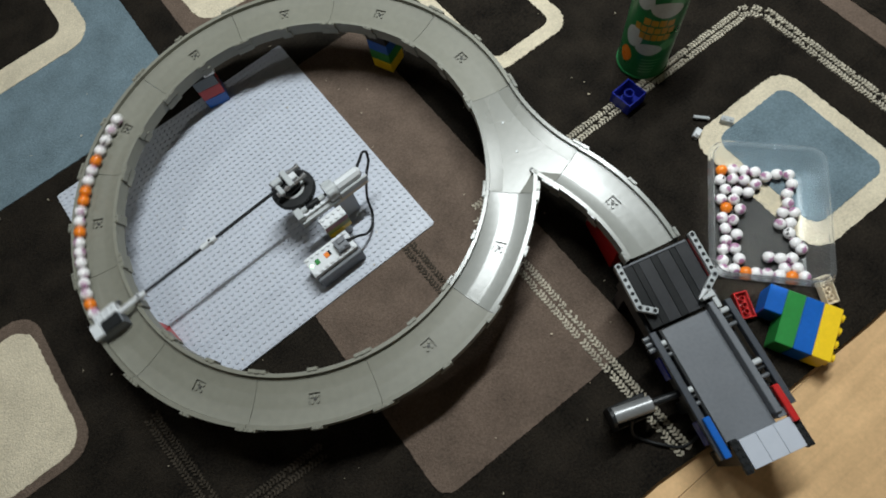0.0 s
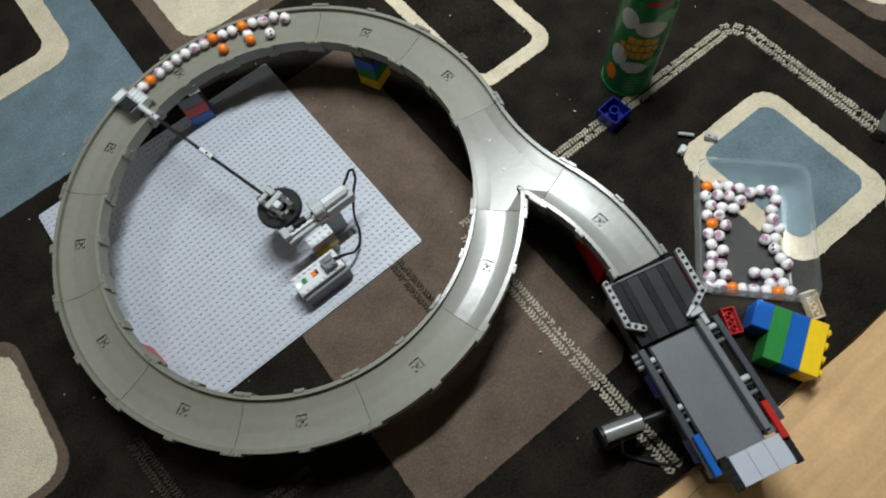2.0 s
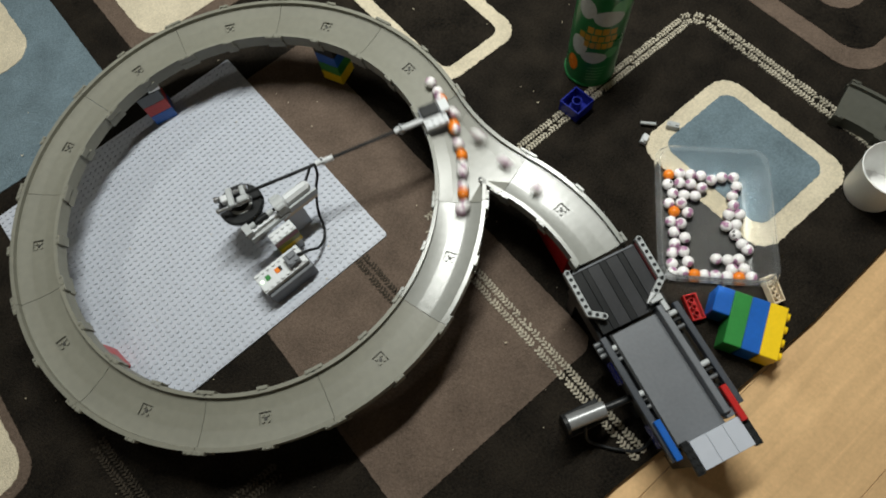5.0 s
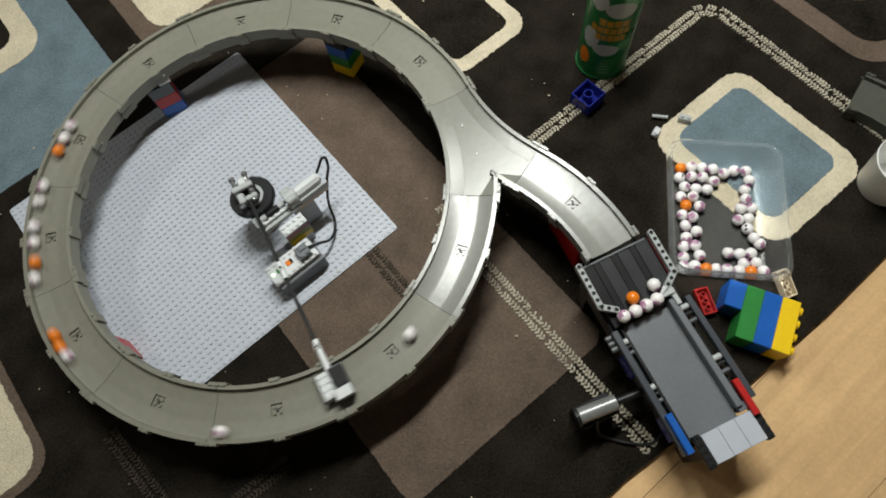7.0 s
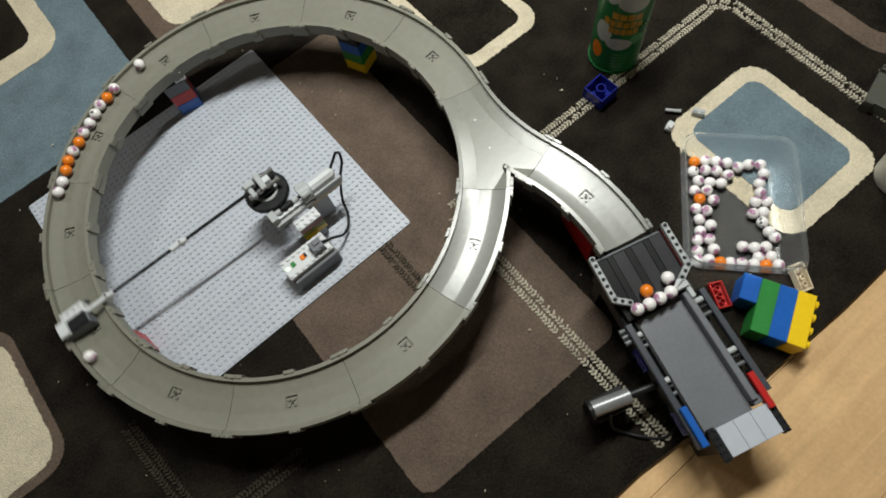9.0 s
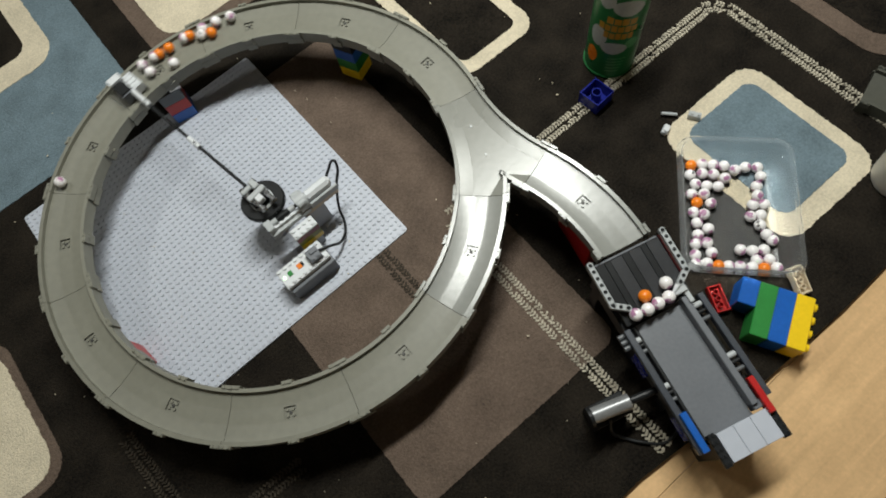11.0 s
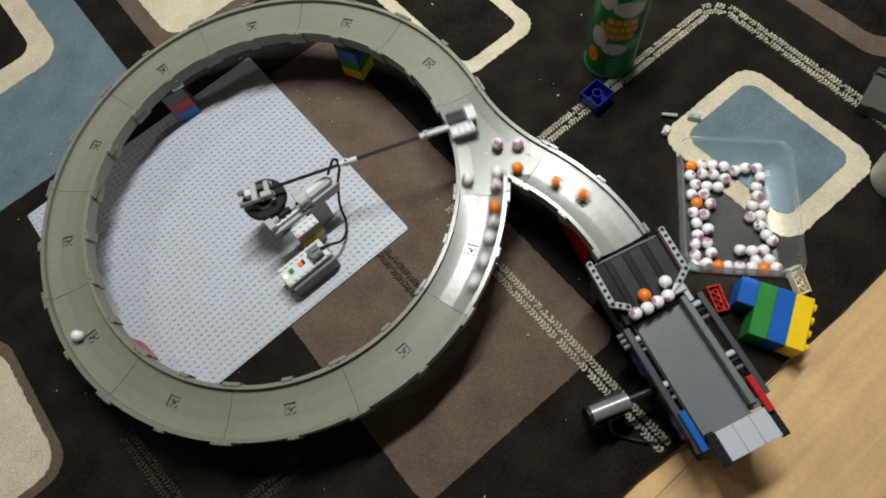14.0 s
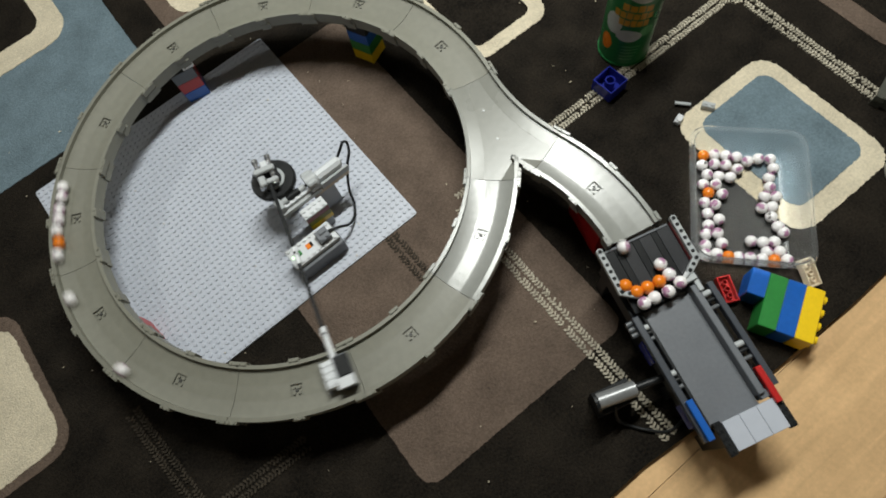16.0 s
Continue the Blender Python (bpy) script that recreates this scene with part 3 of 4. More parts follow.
    arc_wall(bm, 0.0125, 0.0165, 0, 359.9, 0.0385, 0.0402, 32)
    part("turntable_race", bm, GREY, top)
    bm = bmesh.new()
    box(bm, -0.013, 0.034, y - 0.0085, y - 0.0050, 0.0300, 0.0345, 0.0003)
    for k in range(5):
        stud(bm, -0.009 + 0.009 * k, y - 0.0068, 0.0345, 0.0024, 0.0016, 8)
    part("studded_beam", bm, PALE, top)


drive()


def battery_box():
    top = empty("battery_box", pose(0.0640, -0.1560, 0.0034), "grey studded battery box with green and orange switch", "battery box")
    bm = bmesh.new()
    box(bm, -0.032, 0.032, -0.017, 0.015, 0.0, 0.026, 0.001)
    part("case", bm, SLATE, top)
    bm = bmesh.new()
    box(bm, -0.0335, 0.0305, -0.0115, 0.0165, 0.026, 0.0335, 0.0006)
    for i in range(8):
        for j in (-0.008, 0.0135):
            stud(bm, -0.0295 + 0.008 * i, j, 0.0335, n=8)
    part("lid", bm, PALE, top)
    for x, mat, nm in ((-0.020, GREEN, "green_button"), (-0.006, ORANGE, "orange_switch")):
        bm = bmesh.new()
        box(bm, x - 0.003, x + 0.003, 0.000, 0.007, 0.033, 0.0346, 0.0004)
        part(nm, bm, mat, top)
    bm = bmesh.new()
    box(bm, -0.003, 0.0, 0.0005, 0.0065, 0.0345, 0.0356, 0.0003)
    part("switch_lever", bm, BLACK, top)
    bm = bmesh.new()
    rod(bm, (-0.0285, 0.003, 0.0334), (-0.0285, 0.003, 0.0345), 0.0018)
    glow = material("green_lamp", (0.5, 0.9, 0.5), rough=0.3)
    glow.node_tree.nodes["Principled BSDF"].inputs["Emission Color"].default_value = (0.55, 1.0, 0.5, 1)
    glow.node_tree.nodes["Principled BSDF"].inputs["Emission Strength"].default_value = 3
    part("pilot_light", bm, glow, top, "glowing green pilot light")
    bm = bmesh.new()
    box(bm, 0.008, 0.024, -0.008, 0.009, 0.0335, 0.0425, 0.0008)
    for x in (0.012, 0.020):
        stud(bm, x, -0.0045, 0.0425, n=8)
    box(bm, 0.013, 0.022, 0.0005, 0.0075, 0.0425, 0.0445, 0.0004)
    part("plug", bm, SLATE, top, "grey cable plug on the battery box")


battery_box()


def cable(name, pts, r, mat, label, flat=1.0):
    cu = bpy.data.curves.new(name, "CURVE")
    cu.dimensions, cu.bevel_depth, cu.bevel_resolution = "3D", r, 2
    sp = cu.splines.new("BEZIER")
    sp.bezier_points.add(len(pts) - 1)
    for p, co in zip(sp.bezier_points, pts):
        p.co, p.handle_left_type, p.handle_right_type = co, "AUTO", "AUTO"
    tmp = new(name, cu)
    bpy.context.view_layer.update()
    me = bpy.data.meshes.new_from_object(tmp.evaluated_get(bpy.context.evaluated_depsgraph_get()))
    bpy.data.objects.remove(tmp)
    me.materials.append(mat)
    return tagged(new(name, me), label, "cable")


cable("motor_cable", [(0.148, -0.101, 0.070), (0.160, -0.096, 0.078), (0.1705, -0.0945, 0.084), (0.1705, -0.099, 0.080), (0.158, -0.105, 0.055), (0.143, -0.117, 0.026), (0.135, -0.134, 0.010), (0.120, -0.150, 0.014), (0.100, -0.156, 0.036), (0.088, -0.154, 0.041)], 0.0018, BLACK, "black motor cable looping to the battery box")


def swing_arm():
    """Hub block, jointed axle arm and pusher head, which go round together. The arm points along x."""
    top = empty("swing_arm", pose(0.0736, -0.0680, 0.088), "black axle arm with grey pusher head sweeping round the ring", "pusher arm")
    for y in (-0.0105, 0.0075):
        bm = bmesh.new()
        rod(bm, (-0.024, y, -0.001), (0.018, y, -0.001), 0.0030, n=14)
        part("hub_pin", bm, CHROME, top, smooth=True)
        for x in (-0.026, -0.011, 0.002, 0.016):
            bm = bmesh.new()
            rod(bm, (x, y, -0.001), (x + 0.0045, y, -0.001), 0.0042, n=14)
            part("pin_collar", bm, CHROME, top, smooth=True)
    bm = bmesh.new()
    box(bm, -0.012, 0.012, -0.0135, 0.0135, -0.009, -0.0055, 0.001)
    part("hub_plate", bm, BLACK, top)
    bm = bmesh.new()
    box(bm, -0.007, 0.001, -0.015, 0.013, 0.002, 0.008, 0.0012)
    part("hub_cross_beam", bm, GREY, top)
    bm = bmesh.new()
    box(bm, 0.004, 0.019, -0.0125, -0.0035, -0.004, 0.006, 0.0015)
    box(bm, 0.010, 0.017, -0.0035, 0.0125, -0.004, 0.004, 0.0015)
    part("hub_fork", bm, GREY, top)
    bm = bmesh.new()
    box(bm, -0.016, -0.006, -0.004, 0.006, -0.003, 0.007, 0.0012)
    part("hub_block", bm, PALE, top)

    def axle(x0, x1, z0, z1):
        b = bmesh.new()
        d = math.atan2(z1 - z0, x1 - x0)
        m = Matrix.Translation((x0, 0, z0)) @ Matrix.Rotation(-d, 4, "Y")
        ln = math.hypot(x1 - x0, z1 - z0)
        box(b, 0, ln, -0.0023, 0.0023, -0.0009, 0.0009, 0.0002, m)
        box(b, 0, ln, -0.0009, 0.0009, -0.0023, 0.0023, 0.0002, m)
        return part("axle", b, BLACK, top)

    axle(0.008, 0.120, 0.0, 0.0)
    axle(0.136, 0.232, 0.0, 0.0)
    for x0, x1, nm in ((0.116, 0.140, "joint"), (0.228, 0.270, "end_joint")):
        bm = bmesh.new()
        rod(bm, (x0, 0, 0), (x1, 0, 0), 0.0037, n=14)
        rod(bm, (x0 + 0.009, 0, -0.0046), (x0 + 0.009, 0, 0.0046), 0.0036, n=12)
        j = part(nm, bm, PALE, top, "pale grey axle joint", smooth=True)
        # The pin hole's darkness is a black disc on the joint.
        bm = bmesh.new()
        rod(bm, (x0 + 0.009, 0, 0.0045), (x0 + 0.009, 0, 0.0050), 0.0019, n=10)
        part("pin_hole", bm, BLACK, j)
    # head: x is outward along the arm, -y leads
    head = bmesh.new()
    box(head, 0.267, 0.306, 0.000, 0.016, -0.014, 0.004, 0.0006)
    part("head_block", head, SLATE, top)
    bm = bmesh.new()
    box(bm, 0.2690, 0.2925, -0.001, 0.0165, 0.004, 0.0066, 0.0004)
    part("head_socket", bm, BLACK, top, "black recessed block")
    bm = bmesh.new()
    box(bm, 0.2945, 0.307, -0.004, 0.0165, 0.003, 0.0085, 0.0006)
    part("head_end_plate", bm, PALE, top)
    bm = bmesh.new()
    box(bm, 0.268, 0.300, -0.0175, -0.0012, -0.012, 0.002, 0.0004)
    for i in range(4):
        for y in (-0.0135, -0.0055):
            stud(bm, 0.272 + 0.008 * i, y, 0.002)
    part("pusher_brick", bm, PALE, top, "pale grey studded brick that pushes the balls")
    bm = bmesh.new()
    box(bm, 0.263, 0.304, -0.019, -0.0177, -0.013, -0.004, 0.0004)
    part("pusher_skirt", bm, SLATE, top)
    return top


ARM = swing_arm()
ARM.scale = (SIZE, SIZE, SIZE)


# ---- the feeder at the end of the branch: x across, -y downstream ----
FEEDER = pose(0.3365, -0.4078, 0.0236, 0, 0, -15.3) @ Matrix.Scale(0.897, 4)


RAIL = material("bluish_black_plastic", (0.040, 0.046, 0.058), rough=0.35, vary=0.2)
WINE = material("dark_red_plastic", (0.10, 0.006, 0.008), rough=0.35, vary=0.2)
MOTOR = material("dull_silvery_casing", (0.22, 0.225, 0.23), rough=0.33, metal=0.3, vary=0.2, scale=120)


def feeder():
    top = empty("ball_feeder", FEEDER, "black and grey brick-built ball hopper and conveyor with a motor", "ball feeder")
    tilt = Matrix.Translation((0, 0, 0.068)) @ Matrix.Rotation(math.atan(0.11), 4, "X")
    rng = random.Random(8)
    x = -0.044
    for w, mat in ((0.014, BLACK), (0.008, BLACK), (0.016, SOOT), (0.009, BLACK), (0.016, SOOT), (0.008, BLACK), (0.017, SOOT)):
        bm = bmesh.new()
        box(bm, x + 0.0002, x + w - 0.0002, -0.082, -0.002, -0.0035, rng.uniform(-0.0006, 0.0), 0.0003, tilt)
        part("chute_panel", bm, mat, top)
        x += w
    bm = bmesh.new()
    box(bm, -0.042, 0.042, -0.0035, -0.001, -0.002, 0.0012, 0.0003, tilt)
    part("chute_lip", bm, SLATE, top)

    def liftarm(sx):
        """A bent beam with round holes, standing on a black one."""
        pts = [(sx * 0.049, 0.0), (sx * 0.049, -0.0535), (sx * 0.0345, -0.0638)]
        for mat, z0, z1, nm in ((BLACK, -0.002, 0.0035, "lower_beam"), (GREY, 0.0035, 0.0105, "bent_beam")):
            b = bmesh.new()
            for p, q in zip(pts, pts[1:]):
                d = Vector((q[0] - p[0], q[1] - p[1], 0))
                m = tilt @ Matrix.Translation((p[0], p[1], 0)) @ Matrix.Rotation(math.atan2(d.y, d.x), 4, "Z")
                box(b, 0, d.length, -0.0037, 0.0037, z0, z1, 0.0006, m)
            for p in pts:
                rod(b, tilt @ Vector((p[0], p[1], z0)), tilt @ Vector((p[0], p[1], z1)), 0.0037, n=14)
            beam = part(nm, b, mat, top)
        holes = [(pts[0][0], -0.0535 / 6 * i) for i in range(7)]
        d = (Vector(pts[2]) - Vector(pts[1])).normalized()
        holes += [(pts[1][0] + d.x * 0.0089 * i, pts[1][1] + d.y * 0.0089 * i) for i in (1, 2)]
        # Each hole is a thin black disc, its shade painted on the beam.
        for hx, hy in holes:
            b = bmesh.new()
            rod(b, tilt @ Vector((hx, hy, 0.010)), tilt @ Vector((hx, hy, 0.0108)), 0.0024, n=12)
            part("pin_hole", b, BLACK, beam)

    liftarm(-1)
    liftarm(1)
    for sx, mat in ((-1, SOOT), (1, WINE)):
        bm = bmesh.new()
        box(bm, sx * 0.0448 - 0.0008, sx * 0.0448 + 0.0008, -0.0535, -0.002, -0.020, 0.0034, 0.0002, tilt)
        part("hopper_wall", bm, mat, top)
    bm = bmesh.new()
    box(bm, 0.022, 0.038, -0.076, -0.068, 0.060, 0.070, 0.0008)
    box(bm, 0.033, 0.039, -0.090, -0.074, 0.058, 0.067, 0.0008)
    part("corner_block", bm, GREY, top)
    bm = bmesh.new()
    rod(bm, (0.018, -0.073, 0.069), (0.030, -0.066, 0.071), 0.0008, 0.0035, n=10)
    part("arrow_piece", bm, PALE, top)
    # belt bed and its side beams
    bm = bmesh.new()
    box(bm, -0.0335, 0.0270, -0.226, -0.0835, 0.046, 0.050, 0.0005)
    part("bed_plate", bm, SLATE, top, "smooth slate grey bed plate")
    beams = (("bed_edge", -0.0375, -0.0335, -0.226, -0.084, 0.044, 0.0535, BLACK), ("side_beam", -0.0505, -0.0425, -0.236, -0.084, 0.050, 0.0585, RAIL),
             ("inner_beam", 0.0270, 0.0350, -0.216, -0.080, 0.046, 0.0640, SLATE), ("side_beam", 0.0475, 0.0550, -0.214, -0.084, 0.050, 0.0600, RAIL),
             ("end_block", 0.0290, 0.0420, -0.222, -0.213, 0.044, 0.0590, SLATE))
    for nm, x0, x1, y0, y1, z0, z1, mat in beams:
        bm = bmesh.new()
        box(bm, x0, x1, y0, y1, z0, z1, 0.0008)
        part(nm, bm, mat, top)
    for x0, x1, ys in ((-0.0425, -0.0375, (0.100, 0.107, 0.114, 0.158, 0.166, 0.174)), (0.0350, 0.0475, (0.094, 0.103, 0.112, 0.160, 0.168, 0.177))):
        for i, b in enumerate(ys):
            bm = bmesh.new()
            rod(bm, (x0, -b, 0.054), (x1, -b, 0.054), 0.0026 if i % 3 else 0.0036, n=12)
            part("cross_pin", bm, GREY if i % 3 == 0 else DARK_GREY if i % 3 == 2 else BLACK, top, smooth=True)
    for x0, x1, b0, b1, mat, nm in ((0.0385, 0.0460, 0.189, 0.231, RED, "red_lever"), (-0.0475, -0.0395, 0.190, 0.236, BLUE, "blue_lever")):
        bm = bmesh.new()
        box(bm, x0, x1, -b1, -b0, 0.057, 0.0655, 0.0009)
        part(nm, bm, mat, top)
    for i in range(3):
        bm = bmesh.new()
        box(bm, -0.0235 + 0.0209 * i, -0.0029 + 0.0209 * i, -0.257, -0.2245, 0.054, 0.0605, 0.0004)
        part("end_tile", bm, PLATE, top)
    for x0, x1 in ((-0.0330, -0.0240), (0.0395, 0.0485)):
        bm = bmesh.new()
        box(bm, x0, x1, -0.2595, -0.222, 0.052, 0.0575, 0.0005)
        for i in range(5):
            for x in (x0 + 0.0024, x1 - 0.0024):
                stud(bm, x, -0.2555 + i * 0.0078, 0.0575, 0.0019, n=8)
        part("end_rail", bm, BLACK, top)
    # frame below
    frames = ((-0.046, -0.036, -0.215, -0.010, 0.020, 0.044), (0.036, 0.046, -0.215, -0.010, 0.020, 0.044), (-0.046, 0.046, -0.030, -0.015, -0.0255, 0.050),
              (-0.040, 0.040, -0.115, -0.095, -0.0255, 0.044), (-0.040, 0.040, -0.180, -0.165, -0.0255, 0.044), (-0.030, 0.040, -0.250, -0.232, -0.0350, 0.052))
    for x0, x1, y0, y1, z0, z1 in frames:
        bm = bmesh.new()
        box(bm, x0, x1, y0, y1, z0, z1, 0.0006)
        part("frame_beam", bm, BLACK, top)
    for x, b, mat in ((-0.045, 0.125, DEEP_BLUE), (-0.043, 0.205, DEEP_BLUE), (0.046, 0.20, BLACK)):
        bm = bmesh.new()
        box(bm, x - 0.005, x + 0.005, -b - 0.014, -b + 0.014, 0.022, 0.042, 0.0005)
        part("side_brick", bm, mat, top)
    bm = bmesh.new()
    for i, b in enumerate((0.088, 0.095, 0.102)):
        rod(bm, (-0.058, -b, 0.048), (-0.050, -b, 0.048), 0.0032, n=12)
    part("side_pins", bm, DARK_GREY, top)
    # motor across
    bm = bmesh.new()
    rod(bm, (-0.126, -0.150, 0.028), (-0.080, -0.154, 0.028), 0.0095, n=24)
    m = part("drive_motor", bm, MOTOR, top, "silvery cylindrical motor", smooth=True)
    bm = bmesh.new()
    rod(bm, (-0.131, -0.1498, 0.028), (-0.127, -0.150, 0.028), 0.0120, n=24)
    part("motor_cap", bm, BLACK, m)
    bm = bmesh.new()
    rod(bm, (-0.078, -0.154, 0.028), (-0.046, -0.1565, 0.028), 0.0045, n=12)
    part("motor_shaft", bm, BLACK, m)
    bm = bmesh.new()
    box(bm, -0.126, -0.080, -0.166, -0.138, -0.0255, 0.018, 0.001)
    part("motor_cradle", bm, BLACK, m)


feeder()
cable("feeder_cable", [(0.203, -0.522, 0.050), (0.199, -0.532, 0.030), (0.206, -0.544, 0.006), (0.2216, -0.5653, 0.004), (0.237, -0.579, 0.003), (0.259, -0.580, 0.005)], 0.0017, BLACK, "black cable trailing from the feeder motor over the rug")


# ---- loose things on the rug ----
def can():
    top = empty("tin_can", pose(0.5647, -0.1846, 0.0022, 0, 0, 0), "tall green printed cylindrical can with a silver rim", "can")
    bm = bmesh.new()
    rod(bm, (0, 0, 0.003), (0, 0, 0.190), 0.0335, n=48)
    part("body", bm, CAN_GREEN, top, smooth=True)
    for z0, z1, nm in ((0.0, 0.003, "bottom_rim"), (0.190, 0.1935, "top_rim")):
        bm = bmesh.new()
        arc_wall(bm, 0.031, 0.0345, 0, 359.9, z0, z1, 48)
        part(nm, bm, CHROME if z0 else CAN_GREEN, top, smooth=True)
    bm = bmesh.new()
    rod(bm, (0, 0, 0.1885), (0, 0, 0.1905), 0.0312, n=40)
    part("lid", bm, CHROME, top)

    def decal(a0, a1, z0, z1, mat, nm, wave=0.0):
        b = bmesh.new()
        n = 14
        lo, hi = [], []
        for i in range(n + 1):
            f = i / n
            a = radians(a0 + (a1 - a0) * f)
            bulge = math.sin(math.pi * f) ** 0.5 if wave else 1
            mid, half = (z0 + z1) / 2, (z1 - z0) / 2 * max(0.05, bulge)
            r = 0.0336 + 0.00004 * (z0 * 1000 % 5)
            lo.append(b.verts.new((r * math.cos(a), r * math.sin(a), mid - half)))
            hi.append(b.verts.new((r * math.cos(a), r * math.sin(a), mid + half)))
        for i in range(n):
            b.faces.new((lo[i], lo[i + 1], hi[i + 1], hi[i]))
        part(nm, b, mat, top)

    face = 222
    decal(face - 62, face - 18, 0.122, 0.152, CAN_SHADED_WHITE, "white_print", 1)
    decal(face - 24, face + 44, 0.116, 0.141, CAN_SHADED_WHITE, "white_print", 1)
    decal(face + 10, face + 58, 0.130, 0.156, CAN_PALE, "pale_print", 1)
    decal(face - 66, face - 22, 0.056, 0.090, CAN_SHADED_WHITE, "white_print", 1)
    decal(face - 34, face + 26, 0.048, 0.069, CAN_SHADED_WHITE, "white_print", 1)
    decal(face + 18, face + 52, 0.056, 0.074, CAN_PALE, "pale_print", 1)
    decal(face - 68, face - 36, 0.022, 0.050, ORANGE, "orange_print", 1)
    for i, (p, q, n) in enumerate(((-30, 36, 4), (-46, 40, 6), (-32, 34, 5))):
        z = 0.112 - i * 0.0125
        w = (q - p) / n
        for k in range(n):
            decal(face + p + k * w, face + p + (k + 0.86) * w, z - 0.0105, z - 0.001 * (k % 2), CAN_GOLD, "lettering_bar")
    decal(face - 14, face + 20, 0.164, 0.172, RED, "red_print", 1)
    decal(face + 14, face + 34, 0.166, 0.172, RED, "red_print", 1)
    for i in range(5):
        decal(face - 12, face + 30 - 3 * i, 0.038 - 0.006 * i, 0.0395 - 0.006 * i, CAN_PALE, "small_print_bar")


CAN_GREEN = material("green_printed_tin", (0.015, 0.16, 0.045), rough=0.28, vary=0.15, scale=30)
# White print, its colour greyed for the shade on the can's side.
CAN_SHADED_WHITE = material("pale_print", (0.45, 0.47, 0.45), rough=0.35)
CAN_GOLD = material("golden_print", (0.50, 0.25, 0.02), rough=0.35)
CAN_PALE = material("pale_green_print", (0.12, 0.38, 0.16), rough=0.35)
can()


def hollow_brick(name, w, d, h, mat, m, tubes, r, label, group=""):
    """A brick that lies upside down, open side up."""
    top = empty(name, m, label, "toy brick", group)
    t = 0.0016
    bm = bmesh.new()
    box(bm, -w / 2, w / 2, -d / 2, d / 2, 0, 0.002, 0.0003)
    for x0, x1, y0, y1 in ((-w / 2, -w / 2 + t, -d / 2, d / 2), (w / 2 - t, w / 2, -d / 2, d / 2), (-w / 2 + t, w / 2 - t, -d / 2, -d / 2 + t), (-w / 2 + t, w / 2 - t, d / 2 - t, d / 2)):
        box(bm, x0, x1, y0, y1, 0.001, h, 0.0003)
    part("shell", bm, mat, top)
    for x, y in tubes:
        bm = bmesh.new()
        arc_wall(bm, r * 0.75, r, 0, 359.9, 0.0018, h - 0.0008, 18)
        ob = part("tube", bm, mat, top)
        ob.matrix_basis = Matrix.Translation((x, y, 0))
    return top


hollow_brick("large_brick", 0.0318, 0.0318, 0.0205, DEEP_BLUE, pose(0.5012, -0.2205, 0.001, 0, 0, 3), [(0, 0)], 0.0068, "deep blue square brick lying upside down on the rug")
hollow_brick("brick", 0.0158, 0.0318, 0.0096, RED, pose(0.4017, -0.5111, 0.0005, 0, 0, -27), [(0, -0.008), (0, 0), (0, 0.008)], 0.0033, "red rectangular brick lying upside down on the rug")
hollow_brick("brick", 0.0158, 0.0318, 0.0096, TAN, pose(0.4829, -0.5553, 0.006, 18, 8, -18), [(0, -0.008), (0, 0), (0, 0.008)], 0.0033, "tan rectangular brick lying upside down against the tub")


def big_stack():
    """Four large bricks pushed together, lying on their side."""
    top = empty("large_brick_stack", pose(0.4317, -0.5117, 0.0005, 0, 0, -63), "stack of large blue green and yellow bricks lying on its side", "toy bricks")
    # x runs through the courses, y back along the bricks' length, z over their width
    for i, (mat, ln) in enumerate(((BLUE, 0.0318), (GREEN, 0.0636), (BLUE, 0.0636), (YELLOW, 0.0636))):
        bm = bmesh.new()
        x = 0.0195 * i
        box(bm, x, x + 0.0192, -ln, 0, 0, 0.0318, 0.0008)
        b = part("large_brick", bm, mat, top)
        bm = bmesh.new()
        n = int(ln / 0.0158)
        for j in range(n):
            for z in (0.008, 0.0238):
                y = -0.008 - 0.0159 * j
                rod(bm, (x + 0.019, y, z), (x + 0.0236, y, z), 0.0047, n=14)
        part("studs", bm, mat, b)
    return top


big_stack()


def tub():
    top = empty("plastic_tub", pose(0.4920, -0.4507, 0.001, 0, 0, 43.5) @ Matrix.Scale(0.955, 4), "clear plastic tub half full of small balls on the rug", "tub")
    def lofted(name, sections, close, label=""):
        bm = bmesh.new()
        rings = [[bm.verts.new((x, y, z)) for x, y in rounded(-hx, hx, -hy, hy, r, 6)] for hx, hy, r, z in sections]
        for p, q in list(zip(rings, rings[1:])) + ([] if close else [(rings[-1], rings[0])]):
            n = len(p)
            for i in range(n):
                bm.faces.new((p[i], p[(i + 1) % n], q[(i + 1) % n], q[i]))
        if close:
            bm.faces.new(rings[0])
            bm.faces.new(rings[-1])
        ob = part(name, bm, CLEAR, top, label, smooth=True)
        ob.visible_shadow = False

    lofted("shell", ((0.072, 0.050, 0.010, 0.0), (0.079, 0.0575, 0.014, 0.003), (0.087, 0.0655, 0.018, 0.0445), (0.0860, 0.0645, 0.0175, 0.0445), (0.0778, 0.0563, 0.0135, 0.0042), (0.071, 0.049, 0.009, 0.0012)), True)
    lofted("rim", ((0.0858, 0.0643, 0.017, 0.0448), (0.0900, 0.0685, 0.0195, 0.0448), (0.0915, 0.0700, 0.020, 0.0425), (0.0922, 0.0707, 0.0205, 0.0425), (0.0908, 0.0693, 0.020, 0.0470), (0.0860, 0.0645, 0.017, 0.0470)), False, "thicker rolled rim of the tub")
    return top


tub()


